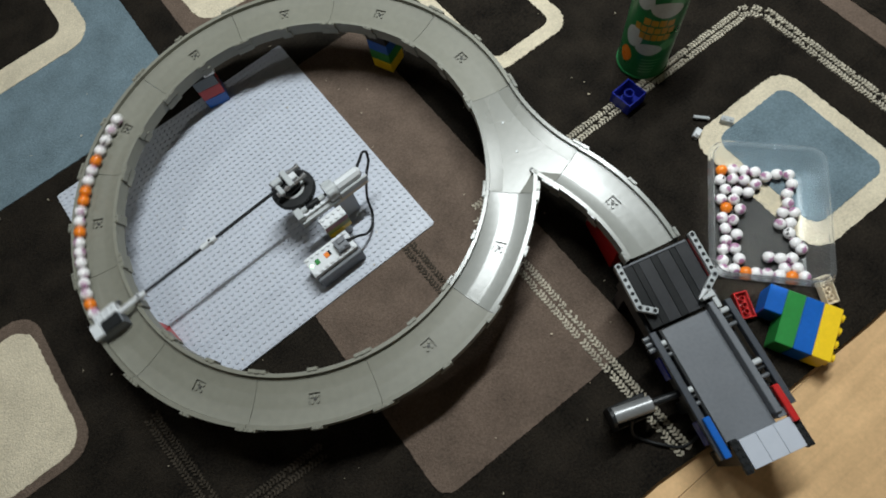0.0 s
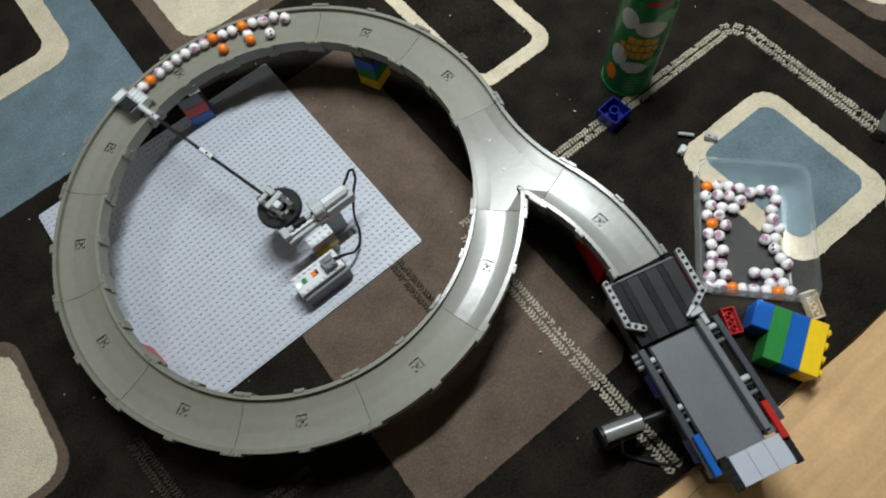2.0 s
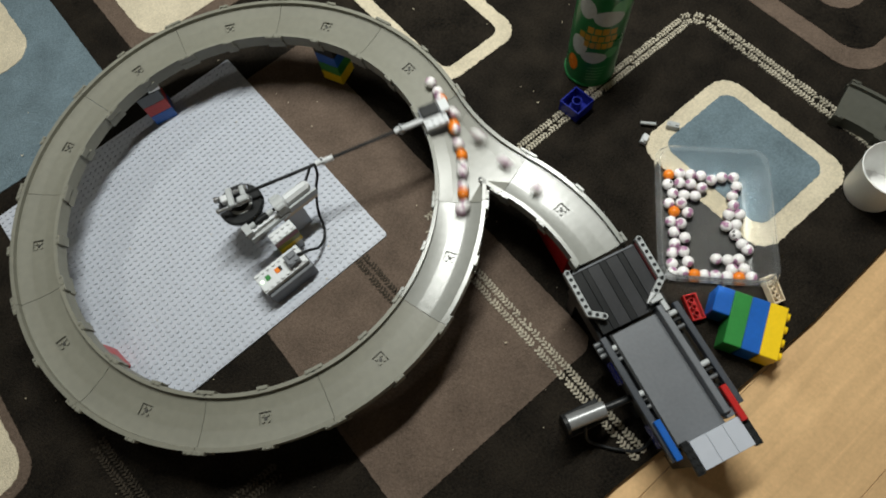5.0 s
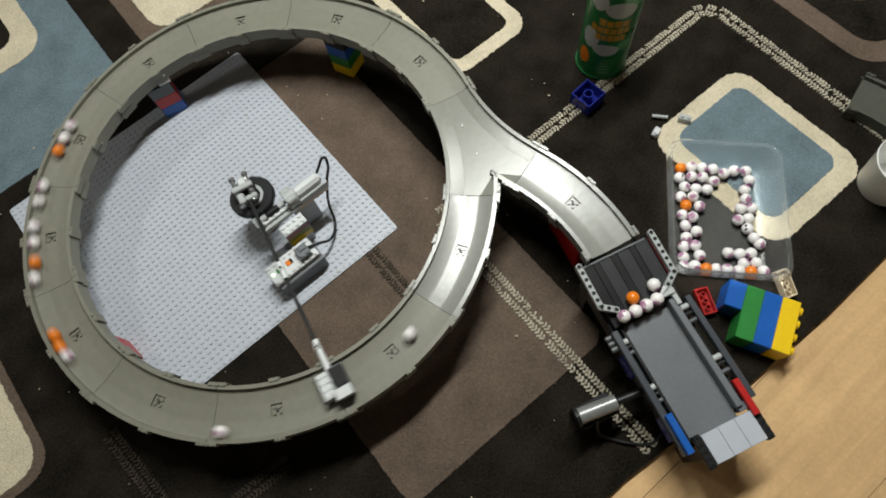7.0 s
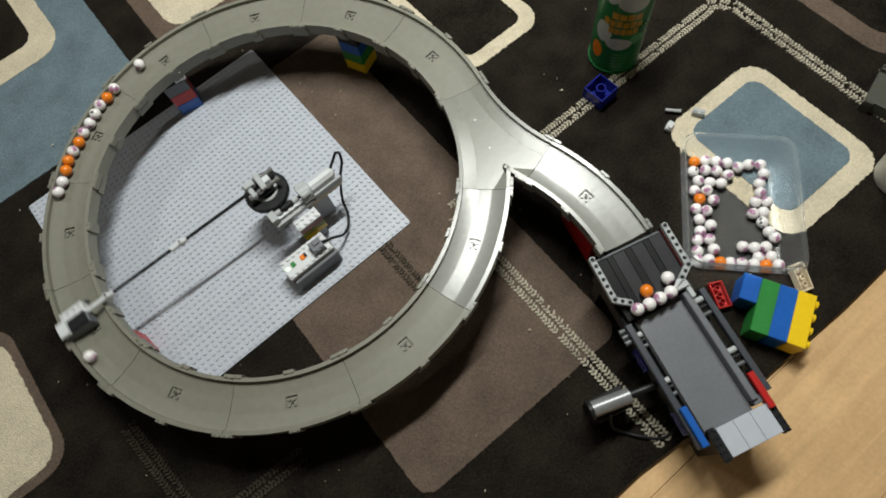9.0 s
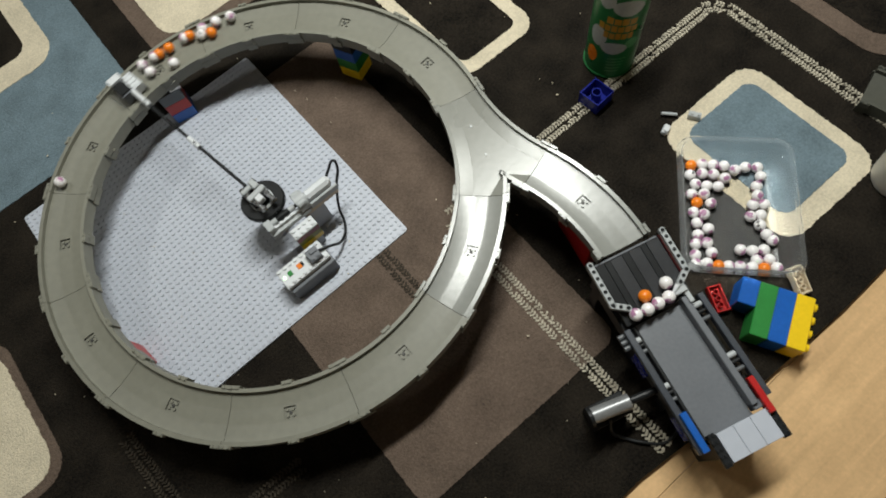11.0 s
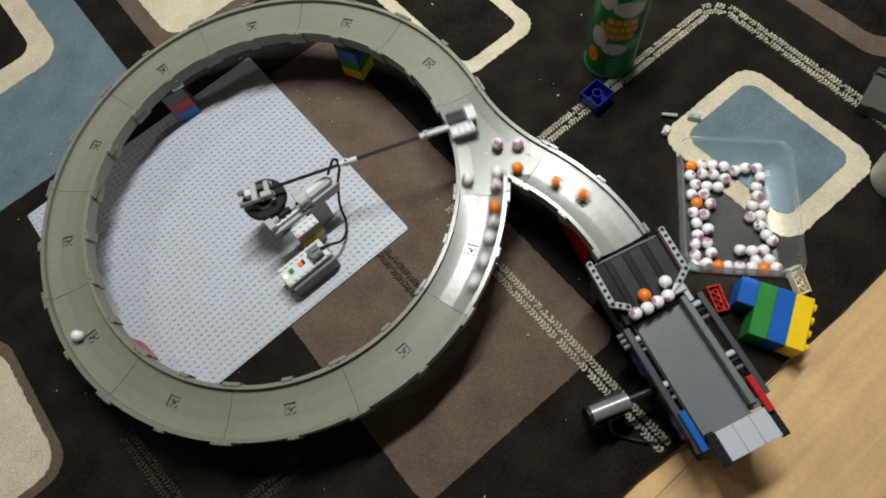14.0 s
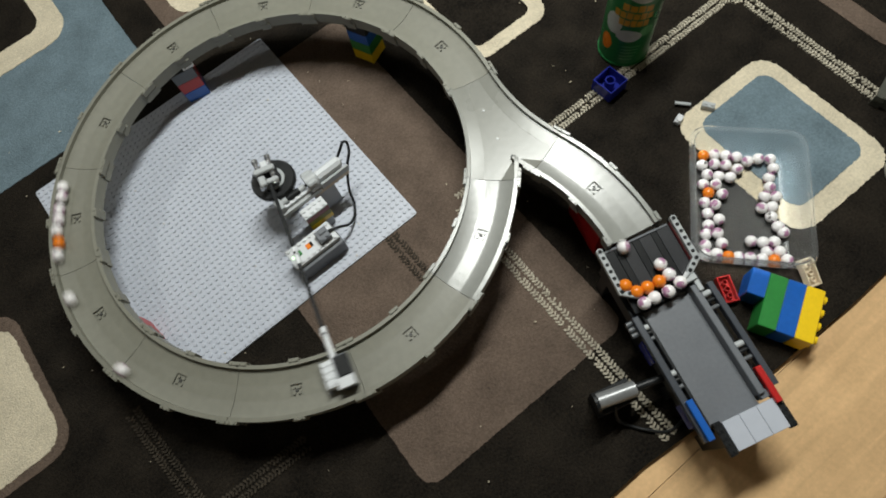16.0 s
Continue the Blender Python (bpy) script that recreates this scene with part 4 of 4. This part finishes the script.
def cup():
    top = empty("paper_cup", pose(0.6760, -0.5540, 0.001), "plain white cup standing on the rug", "cup")
    bm = bmesh.new()
    prof = ((0.0, 0.0), (0.029, 0.0), (0.030, 0.002), (0.0365, 0.056), (0.0375, 0.057), (0.0365, 0.058), (0.0352, 0.056), (0.0288, 0.003), (0.0, 0.003))
    n = 40
    rings = [[bm.verts.new((r * math.cos(2 * math.pi * i / n), r * math.sin(2 * math.pi * i / n), z)) for i in range(n)] for r, z in prof[1:-1]]
    for p, q in zip(rings, rings[1:]):
        for i in range(n):
            bm.faces.new((p[i], p[(i + 1) % n], q[(i + 1) % n], q[i]))
    bm.faces.new(rings[0])
    bm.faces.new(rings[-1])
    part("wall", bm, WHITE, top, smooth=True)


cup()


def grey_bits():
    a = brick("small_slope_brick", 1, 2, 0.0085, GREY, pose(0.5726, -0.3287, 0.001, 0, 0, 30), "small grey brick lying on the rug")
    b = bmesh.new()
    rod(b, (-0.010, 0, 0.004), (0.010, 0, 0.004), 0.0022, n=10)
    tagged(part("grey_pin", b, GREY), "small grey peg lying on the rug", "toy part").matrix_basis = pose(0.5524, -0.3042, 0.001, 0, 0, -50)
    b = bmesh.new()
    box(b, -0.007, 0.007, -0.004, 0.004, 0, 0.007, 0.001)
    rod(b, (-0.003, 0, 0.007), (-0.003, 0, 0.0095), 0.003, n=10)
    tagged(part("grey_connector", b, PALE, smooth=True), "small pale grey connector lying on the rug", "toy part").matrix_basis = pose(0.5309, -0.3165, 0.001, 12, 0, 20)


grey_bits()


# ---- the floor boards beyond the rug ----
bm = bmesh.new()
box(bm, -0.6, 0.6, 0.0003, 0.1497, 0, 0.006, 0.0003)
board_mesh = part("plank", bm, WOOD, floor).data
first = bpy.data.objects["plank"]
first.matrix_basis = Matrix.Translation((0.25, -0.7635, FLOOR_Z - 0.006))
for row in range(-6, 2):
    for col in range(-1, 3):
        x = 0.25 + 1.2012 * col + 0.43 * (row % 3)
        if (row == 0 and col == 0) or x > 2.5 or x < -1.1:
            continue
        ob = new("plank", board_mesh)
        ob.parent = floor
        ob.matrix_basis = Matrix.Translation((x, -0.7635 + 0.15 * row, FLOOR_Z - 0.006))


# ---- balls ----
BALL = 0.0070


def ball_mesh(name, mat):
    bm = bmesh.new()
    bmesh.ops.create_icosphere(bm, subdivisions=3, radius=BALL)
    me = bpy.data.meshes.new(name)
    bm.to_mesh(me)
    bm.free()
    me.materials.append(mat)
    me.shade_smooth()
    return me


BALLS = {"white": (ball_mesh("ball", BALL_PURPLE), "small white plastic ball with purple print"), "orange": (ball_mesh("ball", ORANGE), "small glossy orange plastic ball"),
         "spotted": (ball_mesh("ball", BALL_SPOT), "small white football with black spots")}
ball_rng = random.Random(11)


def ball(kind, where, group, place):
    me, label = BALLS[kind]
    ob = new("ball", me)
    tagged(ob, label + place, "ball", group)
    ob.matrix_basis = Matrix.LocRotScale(where, Euler([ball_rng.uniform(0, 6.28) for _ in range(3)]), None)
    return ob


# the tub's balls: rows along its walls, in steps of about a ball
TUB_LEFT = ((511, 375), (522, 383), (531, 393), (539, 403), (544, 416), (556, 422), (566, 432), (500, 383), (512, 392), (521, 402), (527, 415), (559, 443), (495, 396), (503, 407), (512, 417), (481, 402), (492, 412), (477, 414), (488, 426), (464, 420), (471, 430), (456, 432), (460, 446), (445, 443), (434, 449), (445, 457), (423, 458), (439, 469))
TUB_RIGHT = ((545, 448), (536, 457), (522, 461), (532, 470), (508, 469), (518, 476), (507, 484), (503, 497), (502, 506), (466, 489), (475, 499), (485, 507), (415, 466), (425, 474), (432, 485), (440, 493), (449, 502), (458, 512), (469, 510), (480, 519), (467, 522), (478, 531))
for n_row, cluster in enumerate((TUB_LEFT, TUB_RIGHT)):
    for n_ball, (bx, by) in enumerate(cluster):
        kind = "orange" if (n_row, n_ball) in ((0, 0), (0, 17), (1, 14), (1, 20)) else "spotted" if (n_row, n_ball) in ((0, 7), (1, 6)) else "white"
        ball(kind, (bx / 1000, -by / 1000, 0.0012 + 0.0012 + BALL), "balls in the tub", " lying in the tub")

# paths of the running balls: seconds, degrees round the ring, millimetres from its middle
BALL_PATHS = {
    0: ((0, 119.3, 303), (1.5, 64.4, 304), (2, 55.2, 303), (2.5, 48.7, 304), (3, 35.0, 299), (3.5, 20.8, 303), (4, -1.2, 300), (4.5, -20.7, 299), (5.1, -52.7, 293), (5.7, -109.0, 300), (6.3, -179.9, 309), (7, -238.2, 304), (7.5, -262.7, 304), (8, -270.4, 304), (8.5, -265.5, 304), (9, -253.9, 305), (11.3, -298.1, 307), (12, -318.3, 307), (12.5, -336.9, 301), (12.9, -355.0, 291), (13.3, -376.1, 288), (13.8, -408.9, 307), (14, -421.9, 308), (14.2, -437.0, 306), (14.4, -452.6, 307), (14.6, -469.8, 309), (15, -508.2, 308), (15.5, -538.4, 308), (16, -572.1, 306)),
    1: ((0, 122.6, 303), (1.5, 67.1, 302), (2, 58.5, 307), (2.5, 51.7, 305), (3, 38.0, 298), (3.5, 21.8, 270), (4, -1.3, 270), (4.5, -20.9, 268), (5.1, -53.7, 293), (5.7, -111.5, 300), (6.3, -184.2, 310), (7, -242.0, 305), (7.5, -267.3, 305), (8, -273.3, 304), (8.5, -268.5, 306), (9, -263.5, 304), (11.3, -301.7, 307), (12, -321.8, 306), (12.5, -340.3, 291), (12.9, -352.8, 269), (13.3, -376.5, 271), (13.8, -411.8, 299), (14, -427.2, 308), (14.2, -442.9, 307), (14.4, -460.4, 308), (14.6, -476.6, 309), (15, -516.0, 308), (15.5, -549.3, 308), (16, -575.6, 305)),
    2: ((0, 125.9, 303), (1.5, 70.1, 301), (2, 60.0, 280), (2.5, 61.2, 284), (3, 51.4, 274), (3.5, 30.8, 280), (4, 8.7, 277), (4.5, -10.8, 277), (5.1, -41.1, 294), (5.7, -94.5, 299), (6.3, -162.1, 307), (7, -219.6, 305), (7.5, -252.2, 304), (8, -260.9, 304), (8.5, -256.3, 303), (9, -245.1, 304), (11.3, -292.7, 294), (12, -308.5, 284), (12.5, -328.5, 284), (12.9, -345.5, 285), (13.3, -367.2, 269), (13.8, -400.7, 306), (14, -412.1, 307), (14.2, -424.1, 306), (14.4, -437.7, 305), (14.6, -452.4, 310), (14.8, -468.8, 311), (15, -487.0, 306), (15.5, -531.6, 308), (16, -566.2, 308)),
    3: ((0, 129.2, 304), (1.5, 72.9, 302), (2, 61.8, 305), (2.5, 54.7, 305), (3, 40.6, 307), (3.5, 25.2, 274), (4, 2.5, 270), (4.5, -17.1, 269), (5.1, -46.9, 294), (5.7, -99.5, 299), (6.3, -165.8, 309), (7, -224.0, 305), (7.5, -255.1, 305), (8, -263.9, 304), (8.5, -259.5, 304), (9, -247.9, 306), (11.3, -294.0, 305), (12, -312.9, 277), (12.5, -332.3, 270), (12.9, -349.0, 271), (13.3, -371.8, 269), (13.8, -404.6, 306), (14, -416.0, 306), (14.2, -428.6, 306), (14.4, -443.1, 307), (14.6, -458.0, 311), (14.8, -474.5, 311), (15, -492.4, 307), (15.5, -534.7, 309), (16, -569.3, 306)),
    4: ((0, 132.3, 304), (1.5, 75.9, 303), (2, 66.3, 277), (2.5, 66.3, 288), (3, 52.1, 292), (3.5, 30.4, 294), (4, 8.8, 292), (4.5, -10.8, 292), (5.1, -37.3, 294), (5.7, -84.4, 300), (6.3, -144.1, 309), (7, -202.8, 304), (7.5, -238.1, 305), (8, -251.8, 303), (8.5, -247.8, 304), (9, -236.0, 303), (11.3, -291.1, 304), (12, -312.5, 306), (12.5, -334.0, 307), (12.9, -351.8, 304), (13.3, -374.0, 305), (13.8, -401.0, 360), (14, -404.8, 414), (14.2, -409.4, 462), (14.4, -416.2, 502), (14.6, -418.4, 507), (15, -419.4, 497), (15.5, -419.6, 492), (16, -420.0, 493)),
    5: ((0, 135.2, 305), (1.5, 79.0, 304), (2, 64.8, 306), (2.5, 57.7, 302), (3, 46.7, 307), (3.5, 25.7, 305), (4, 3.3, 303), (4.5, -16.2, 302), (4.62, -15.7, 294), (4.76, -26.7, 311), (4.9, -36.8, 353), (5.04, -43.8, 396), (5.18, -48.9, 433), (5.32, -53.8, 478), (6.2, -56.7, 519), (14.35, -56.7, 519), (14.9, -56.6, 521), (16, -57.4, 513)),
    6: ((0, 138.2, 306), (1.5, 81.9, 303), (2, 66.8, 288), (2.5, 63.2, 299), (3, 49.6, 308), (3.5, 28.9, 307), (4, 6.8, 307), (4.5, -12.8, 306), (4.74, -15.7, 294), (4.88, -26.7, 316), (5.02, -36.8, 353), (5.16, -43.8, 396), (5.3, -48.9, 434), (5.44, -53.9, 479), (6.2, -58.4, 526), (14.35, -58.4, 525), (14.9, -58.2, 528), (16, -58.0, 527)),
    7: ((0, 141.3, 306), (1.5, 84.9, 302), (2, 67.9, 306), (2.5, 60.7, 306), (3, 43.5, 306), (3.5, 23.7, 289), (4, 2.3, 283), (4.5, -17.3, 282), (5.1, -49.1, 293), (5.7, -105.6, 300), (6.3, -176.6, 308), (7, -234.4, 303), (7.5, -258.3, 303), (8, -267.0, 304), (8.5, -262.4, 303), (9, -250.7, 304), (11.3, -295.9, 291), (12, -315.1, 302), (12.5, -334.7, 283), (12.9, -352.2, 284), (13.3, -371.4, 291), (13.8, -399.6, 333), (14, -402.2, 381), (14.2, -405.0, 430), (14.4, -410.6, 470), (14.6, -416.6, 505), (15, -417.7, 502), (15.5, -418.3, 505), (16, -418.7, 504)),
    8: ((0, 144.0, 306), (1.5, 87.8, 302), (2, 75.2, 279), (2.5, 74.2, 275), (3, 57.7, 276), (3.5, 36.6, 276), (4, 15.4, 276), (4.5, -4.1, 276), (5.1, -28.9, 295), (5.7, -72.9, 300), (6.3, -128.9, 307), (7, -182.0, 306), (7.5, -218.2, 303), (8, -245.8, 303), (8.5, -241.6, 303), (9, -230.2, 306), (11.3, -284.7, 303), (12, -309.5, 309), (12.5, -330.9, 307), (12.9, -348.3, 306), (13.3, -369.5, 304), (13.8, -395.5, 313), (14, -398.6, 334), (14.2, -402.4, 356), (14.4, -406.4, 388), (14.6, -411.1, 423), (14.8, -415.5, 465), (15, -419.0, 480), (15.5, -420.0, 470), (16, -420.8, 469)),
    9: ((0, 147.0, 308), (1.5, 90.8, 303), (2, 71.0, 304), (2.5, 67.0, 270), (3, 48.1, 274), (3.5, 28.4, 271), (4, 5.8, 269), (4.5, -13.7, 269), (5.1, -42.6, 294), (5.7, -93.7, 299), (6.3, -158.4, 307), (7, -212.7, 306), (7.5, -244.9, 304), (8, -257.8, 302), (8.5, -253.3, 304), (9, -242.1, 303), (11.3, -288.2, 305), (12, -306.8, 307), (12.5, -328.3, 303), (12.9, -344.5, 304), (13.3, -365.5, 305), (13.8, -392.2, 313), (14, -391.9, 313), (14.2, -395.8, 312), (14.4, -398.5, 312), (14.6, -399.3, 330), (14.8, -400.7, 339), (15, -401.2, 344), (15.5, -406.0, 383), (16, -415.3, 456)),
    10: ((0, 149.9, 308), (1.5, 94.0, 302), (2, 73.9, 304), (2.5, 69.8, 282), (3, 49.3, 289), (3.5, 27.3, 289), (4, 6.0, 284), (4.5, -13.6, 284), (5.1, -41.6, 294), (5.7, -91.4, 299), (6.3, -154.2, 307), (7, -208.3, 305), (7.5, -241.2, 302), (8, -254.8, 303), (8.5, -250.3, 305), (9, -239.0, 304), (11.3, -282.2, 271), (12, -309.8, 269), (12.5, -328.9, 270), (12.9, -345.5, 270), (13.3, -362.8, 282), (13.8, -391.3, 295), (14, -402.7, 306), (14.2, -414.2, 305), (14.4, -427.1, 308), (14.6, -440.6, 309), (14.8, -455.6, 312), (15, -472.9, 307), (15.5, -520.2, 307), (16, -559.5, 309)),
    11: ((0, 152.8, 307), (1.5, 97.0, 302), (2, 76.9, 305), (2.5, 77.1, 290), (3, 58.1, 293), (3.5, 36.9, 293), (4, 15.9, 292), (4.5, -3.7, 293), (5.1, -27.8, 295), (5.7, -70.8, 300), (6.3, -125.5, 307), (7, -178.6, 307), (7.5, -214.4, 305), (8, -242.9, 304), (8.5, -238.7, 304), (9, -227.4, 304), (11.3, -281.9, 304), (12, -310.8, 294), (12.5, -331.8, 291), (12.9, -348.8, 290), (13.3, -366.5, 287), (13.8, -394.7, 288), (14, -408.3, 306), (14.2, -420.1, 306), (14.4, -432.5, 307), (14.6, -446.3, 311), (14.8, -461.3, 312), (15, -478.5, 308), (15.5, -524.4, 307), (16, -562.9, 306)),
    12: ((0, 155.8, 308), (1.5, 99.8, 303), (2, 79.7, 304), (2.5, 66.0, 306), (3, 52.5, 308), (3.5, 32.0, 308), (4, 10.2, 306), (4.5, -9.3, 306), (4.84, -15.6, 294), (4.98, -26.7, 316), (5.12, -36.8, 353), (5.26, -43.9, 396), (5.4, -48.9, 434), (5.54, -53.9, 479), (6.2, -59.6, 516), (14.35, -59.6, 515), (14.9, -59.6, 517), (16, -59.6, 517)),
    13: ((0, 158.6, 308), (1.5, 102.6, 303), (2, 82.6, 304), (2.5, 68.9, 305), (3, 55.5, 307), (3.5, 34.5, 303), (4, 13.3, 302), (4.5, -6.3, 302), (4.94, -15.6, 294), (5.08, -26.7, 316), (5.22, -36.8, 353), (5.36, -43.9, 397), (5.5, -49.0, 434), (5.64, -53.9, 479), (6.2, -60.8, 506), (14.35, -60.8, 506), (14.9, -61.0, 505), (16, -61.0, 504)),
    14: ((0, 161.4, 308), (1.5, 105.7, 305), (2, 85.6, 304), (2.5, 71.8, 305), (3, 55.1, 288), (3.5, 34.1, 287), (4, 12.6, 286), (4.5, -6.9, 286), (5.1, -28.5, 295), (5.7, -72.2, 300), (6.3, -115.7, 306), (7, -175.5, 306), (7.5, -210.7, 307), (8, -239.7, 304), (8.5, -235.1, 304), (9, -224.1, 304), (11.3, -276.4, 284), (12, -305.1, 271), (12.5, -324.8, 274), (12.9, -342.4, 274), (13.3, -360.9, 269), (13.8, -389.0, 276), (14, -400.7, 270), (14.2, -411.3, 278), (14.4, -423.3, 297), (14.6, -435.0, 308), (14.8, -447.8, 311), (15, -462.9, 308), (15.5, -505.2, 307), (16, -546.9, 308)),
    15: ((0, 164.4, 307), (1.5, 108.7, 304), (2, 88.5, 304), (2.5, 74.8, 304), (3, 54.3, 271), (3.5, 33.7, 269), (4, 12.0, 269), (4.5, -7.5, 269), (5.1, -33.9, 295), (5.7, -80.8, 300), (6.3, -140.2, 308), (7, -198.4, 307), (7.5, -234.3, 304), (8, -248.8, 303), (8.5, -244.7, 303), (9, -233.1, 305), (11.3, -279.1, 305), (12, -305.5, 286), (12.5, -325.2, 289), (12.9, -342.4, 291), (13.3, -359.8, 290), (13.8, -387.4, 294), (14, -399.4, 308), (14.2, -405.3, 278), (14.4, -414.2, 269), (14.6, -424.0, 278), (14.8, -435.4, 297), (15, -447.3, 308), (15.5, -483.6, 308), (16, -522.9, 309)),
    16: ((0, 167.2, 309), (1.5, 111.7, 304), (2, 91.6, 303), (2.5, 77.6, 269), (3, 60.7, 271), (3.5, 39.9, 270), (4, 18.8, 271), (4.5, -0.7, 271), (5.1, -17.6, 296), (5.7, -51.9, 301), (6.3, -85.9, 283), (7, -131.8, 308), (7.5, -166.1, 307), (8, -196.9, 307), (8.5, -223.6, 305), (9, -221.1, 306), (11.3, -276.4, 306), (12, -304.3, 305), (12.5, -325.4, 306), (12.9, -341.6, 305), (13.3, -361.9, 306), (13.8, -389.5, 313), (14, -392.8, 339), (14.2, -395.6, 341), (14.4, -400.3, 343), (14.6, -402.9, 364), (14.8, -406.2, 391), (15, -409.7, 414), (15.5, -417.2, 492), (16, -416.4, 501)),
    17: ((0, 170.2, 310), (1.5, 114.9, 303), (2, 94.7, 303), (2.5, 80.3, 285), (3, 61.0, 291), (3.5, 39.8, 291), (4, 18.9, 291), (4.5, -0.5, 292), (5.1, -10.0, 296), (5.7, -29.3, 302), (6.3, -48.7, 285), (7, -83.7, 290), (7.5, -118.5, 309), (8, -137.0, 308), (8.5, -155.5, 309), (9, -173.1, 308), (11.3, -228.9, 305), (12, -218.6, 306), (12.5, -207.8, 307), (13.5, -188.4, 291), (14.5, -176.2, 308), (15, -172.6, 308), (15.5, -193.3, 308), (16, -218.4, 306)),
    18: ((0, 173.2, 310), (1.5, 117.8, 302), (2, 97.9, 303), (2.5, 78.0, 304), (3, 58.3, 307), (3.5, 37.4, 308), (4, 16.4, 307), (4.5, -3.2, 308), (5.04, -15.7, 294), (5.18, -26.7, 316), (5.32, -36.8, 353), (5.46, -43.9, 397), (5.6, -49.0, 434), (5.74, -53.9, 480), (6.2, -59.2, 499), (14.35, -59.2, 499), (14.9, -60.8, 483), (16, -61.1, 483)),
    19: ((0, 175.9, 310), (1.5, 120.3, 305), (2, 100.7, 303), (2.5, 80.6, 305), (3, 61.2, 308), (3.5, 40.4, 308), (4, 19.4, 307), (4.5, -0.2, 308), (5.12, -15.7, 294), (5.26, -26.8, 316), (5.4, -36.9, 354), (5.54, -43.9, 397), (5.68, -49.0, 434), (5.82, -53.9, 480), (6.2, -62.0, 495), (14.35, -62.0, 495), (14.9, -62.2, 495), (16, -62.2, 495)),
}

KINDS = {2: "spotted", 4: "orange", 7: "orange", 8: "orange", 11: "orange", 18: "orange"}
PUSHER = ((0, 180.7), (1.5, 126.2), (2, 105.8), (2.5, 86.3), (3, 67.3), (3.5, 47.1), (4, 25.8), (4.2, 16.9), (6.3, -76.3), (7, -104.1), (7.5, -123.1), (8, -143.5), (8.5, -162.7), (9, -182.7), (11.3, -271.3), (12, -299.1), (12.5, -320.7), (13.7, -371.6), (14.5, -404.3), (15, -424.3), (15.5, -446.3), (16, -468.1))


def glide(keys, t, k):
    """A value between keys that never overshoots them."""
    for i in range(len(keys) - 1):
        if t <= keys[i + 1][0]:
            break

    def slope(j):
        if j == 0 or j == len(keys) - 1:
            return 0 if k == 2 else (keys[min(j + 1, len(keys) - 1)][k] - keys[max(j - 1, 0)][k]) / (keys[min(j + 1, len(keys) - 1)][0] - keys[max(j - 1, 0)][0])
        a = (keys[j][k] - keys[j - 1][k]) / (keys[j][0] - keys[j - 1][0])
        b = (keys[j + 1][k] - keys[j][k]) / (keys[j + 1][0] - keys[j][0])
        return 0 if a * b <= 0 else 2 * a * b / (a + b)

    t0, t1 = keys[i][0], keys[i + 1][0]
    h = t1 - t0
    u = (t - t0) / h
    v0, v1, s0, s1 = keys[i][k], keys[i + 1][k], slope(i) * h, slope(i + 1) * h
    return v0 * (2 * u ** 3 - 3 * u ** 2 + 1) + s0 * (u ** 3 - 2 * u ** 2 + u) + v1 * (3 * u ** 2 - 2 * u ** 3) + s1 * (u ** 3 - u ** 2)


def resting(deg, mm):
    """Where a ball's middle is when it rests on the track, or on the feeder's chute beyond it."""
    a, r = radians(deg), mm / 1000
    lift = (BALL + 0.0003) / SIZE + max(0.0, (abs(r - R_MID) - 0.0105) * 0.19 if r < 0.322 else 0)
    p = RING @ Vector((r * math.cos(a), r * math.sin(a), lift))
    down = FEEDER.inverted() @ p
    if -down.y > 0.004:
        p.z = min(p.z, (FEEDER @ Vector((down.x, down.y, 0.068 + 0.11 * down.y))).z + BALL)
    return p


RUNNING = {i: ball(KINDS.get(i, "white"), resting(p[0][1], p[0][2]), "balls running round the track", " running round the track") for i, p in BALL_PATHS.items()}


def motions():
    for i, path in BALL_PATHS.items():
        ob = RUNNING[i]
        turn = ob.matrix_basis.to_quaternion()
        rows, last = [], None
        for step in range(161):
            t = step / 10
            p = resting(glide(path, t, 1), glide(path, t, 2))
            if last is not None:
                d = p - last
                if d.length > 1e-5:
                    spin = min(d.length / BALL, 1.4)
                    turn = Matrix.Rotation(spin, 4, Vector((-d.y, d.x, 0)).normalized()).to_quaternion() @ turn
            last = p
            rows.append((t, Matrix.LocRotScale(p, turn, None)))
        walk(ob, rows)
    hub = Vector((0.0736, -0.0680, 0.088))
    rows = []
    for step in range(161):
        t = step / 10
        a = radians(glide(PUSHER, t, 1))
        aim = RING @ Vector((R_MID * math.cos(a), R_MID * math.sin(a), 0.0165)) - hub
        yaw, rise = math.atan2(aim.y, aim.x), math.atan2(aim.z, math.hypot(aim.x, aim.y))
        rows.append((t, Matrix.LocRotScale(hub, Euler((0, -rise, yaw)), None)))
    walk(ARM, rows)


motions()
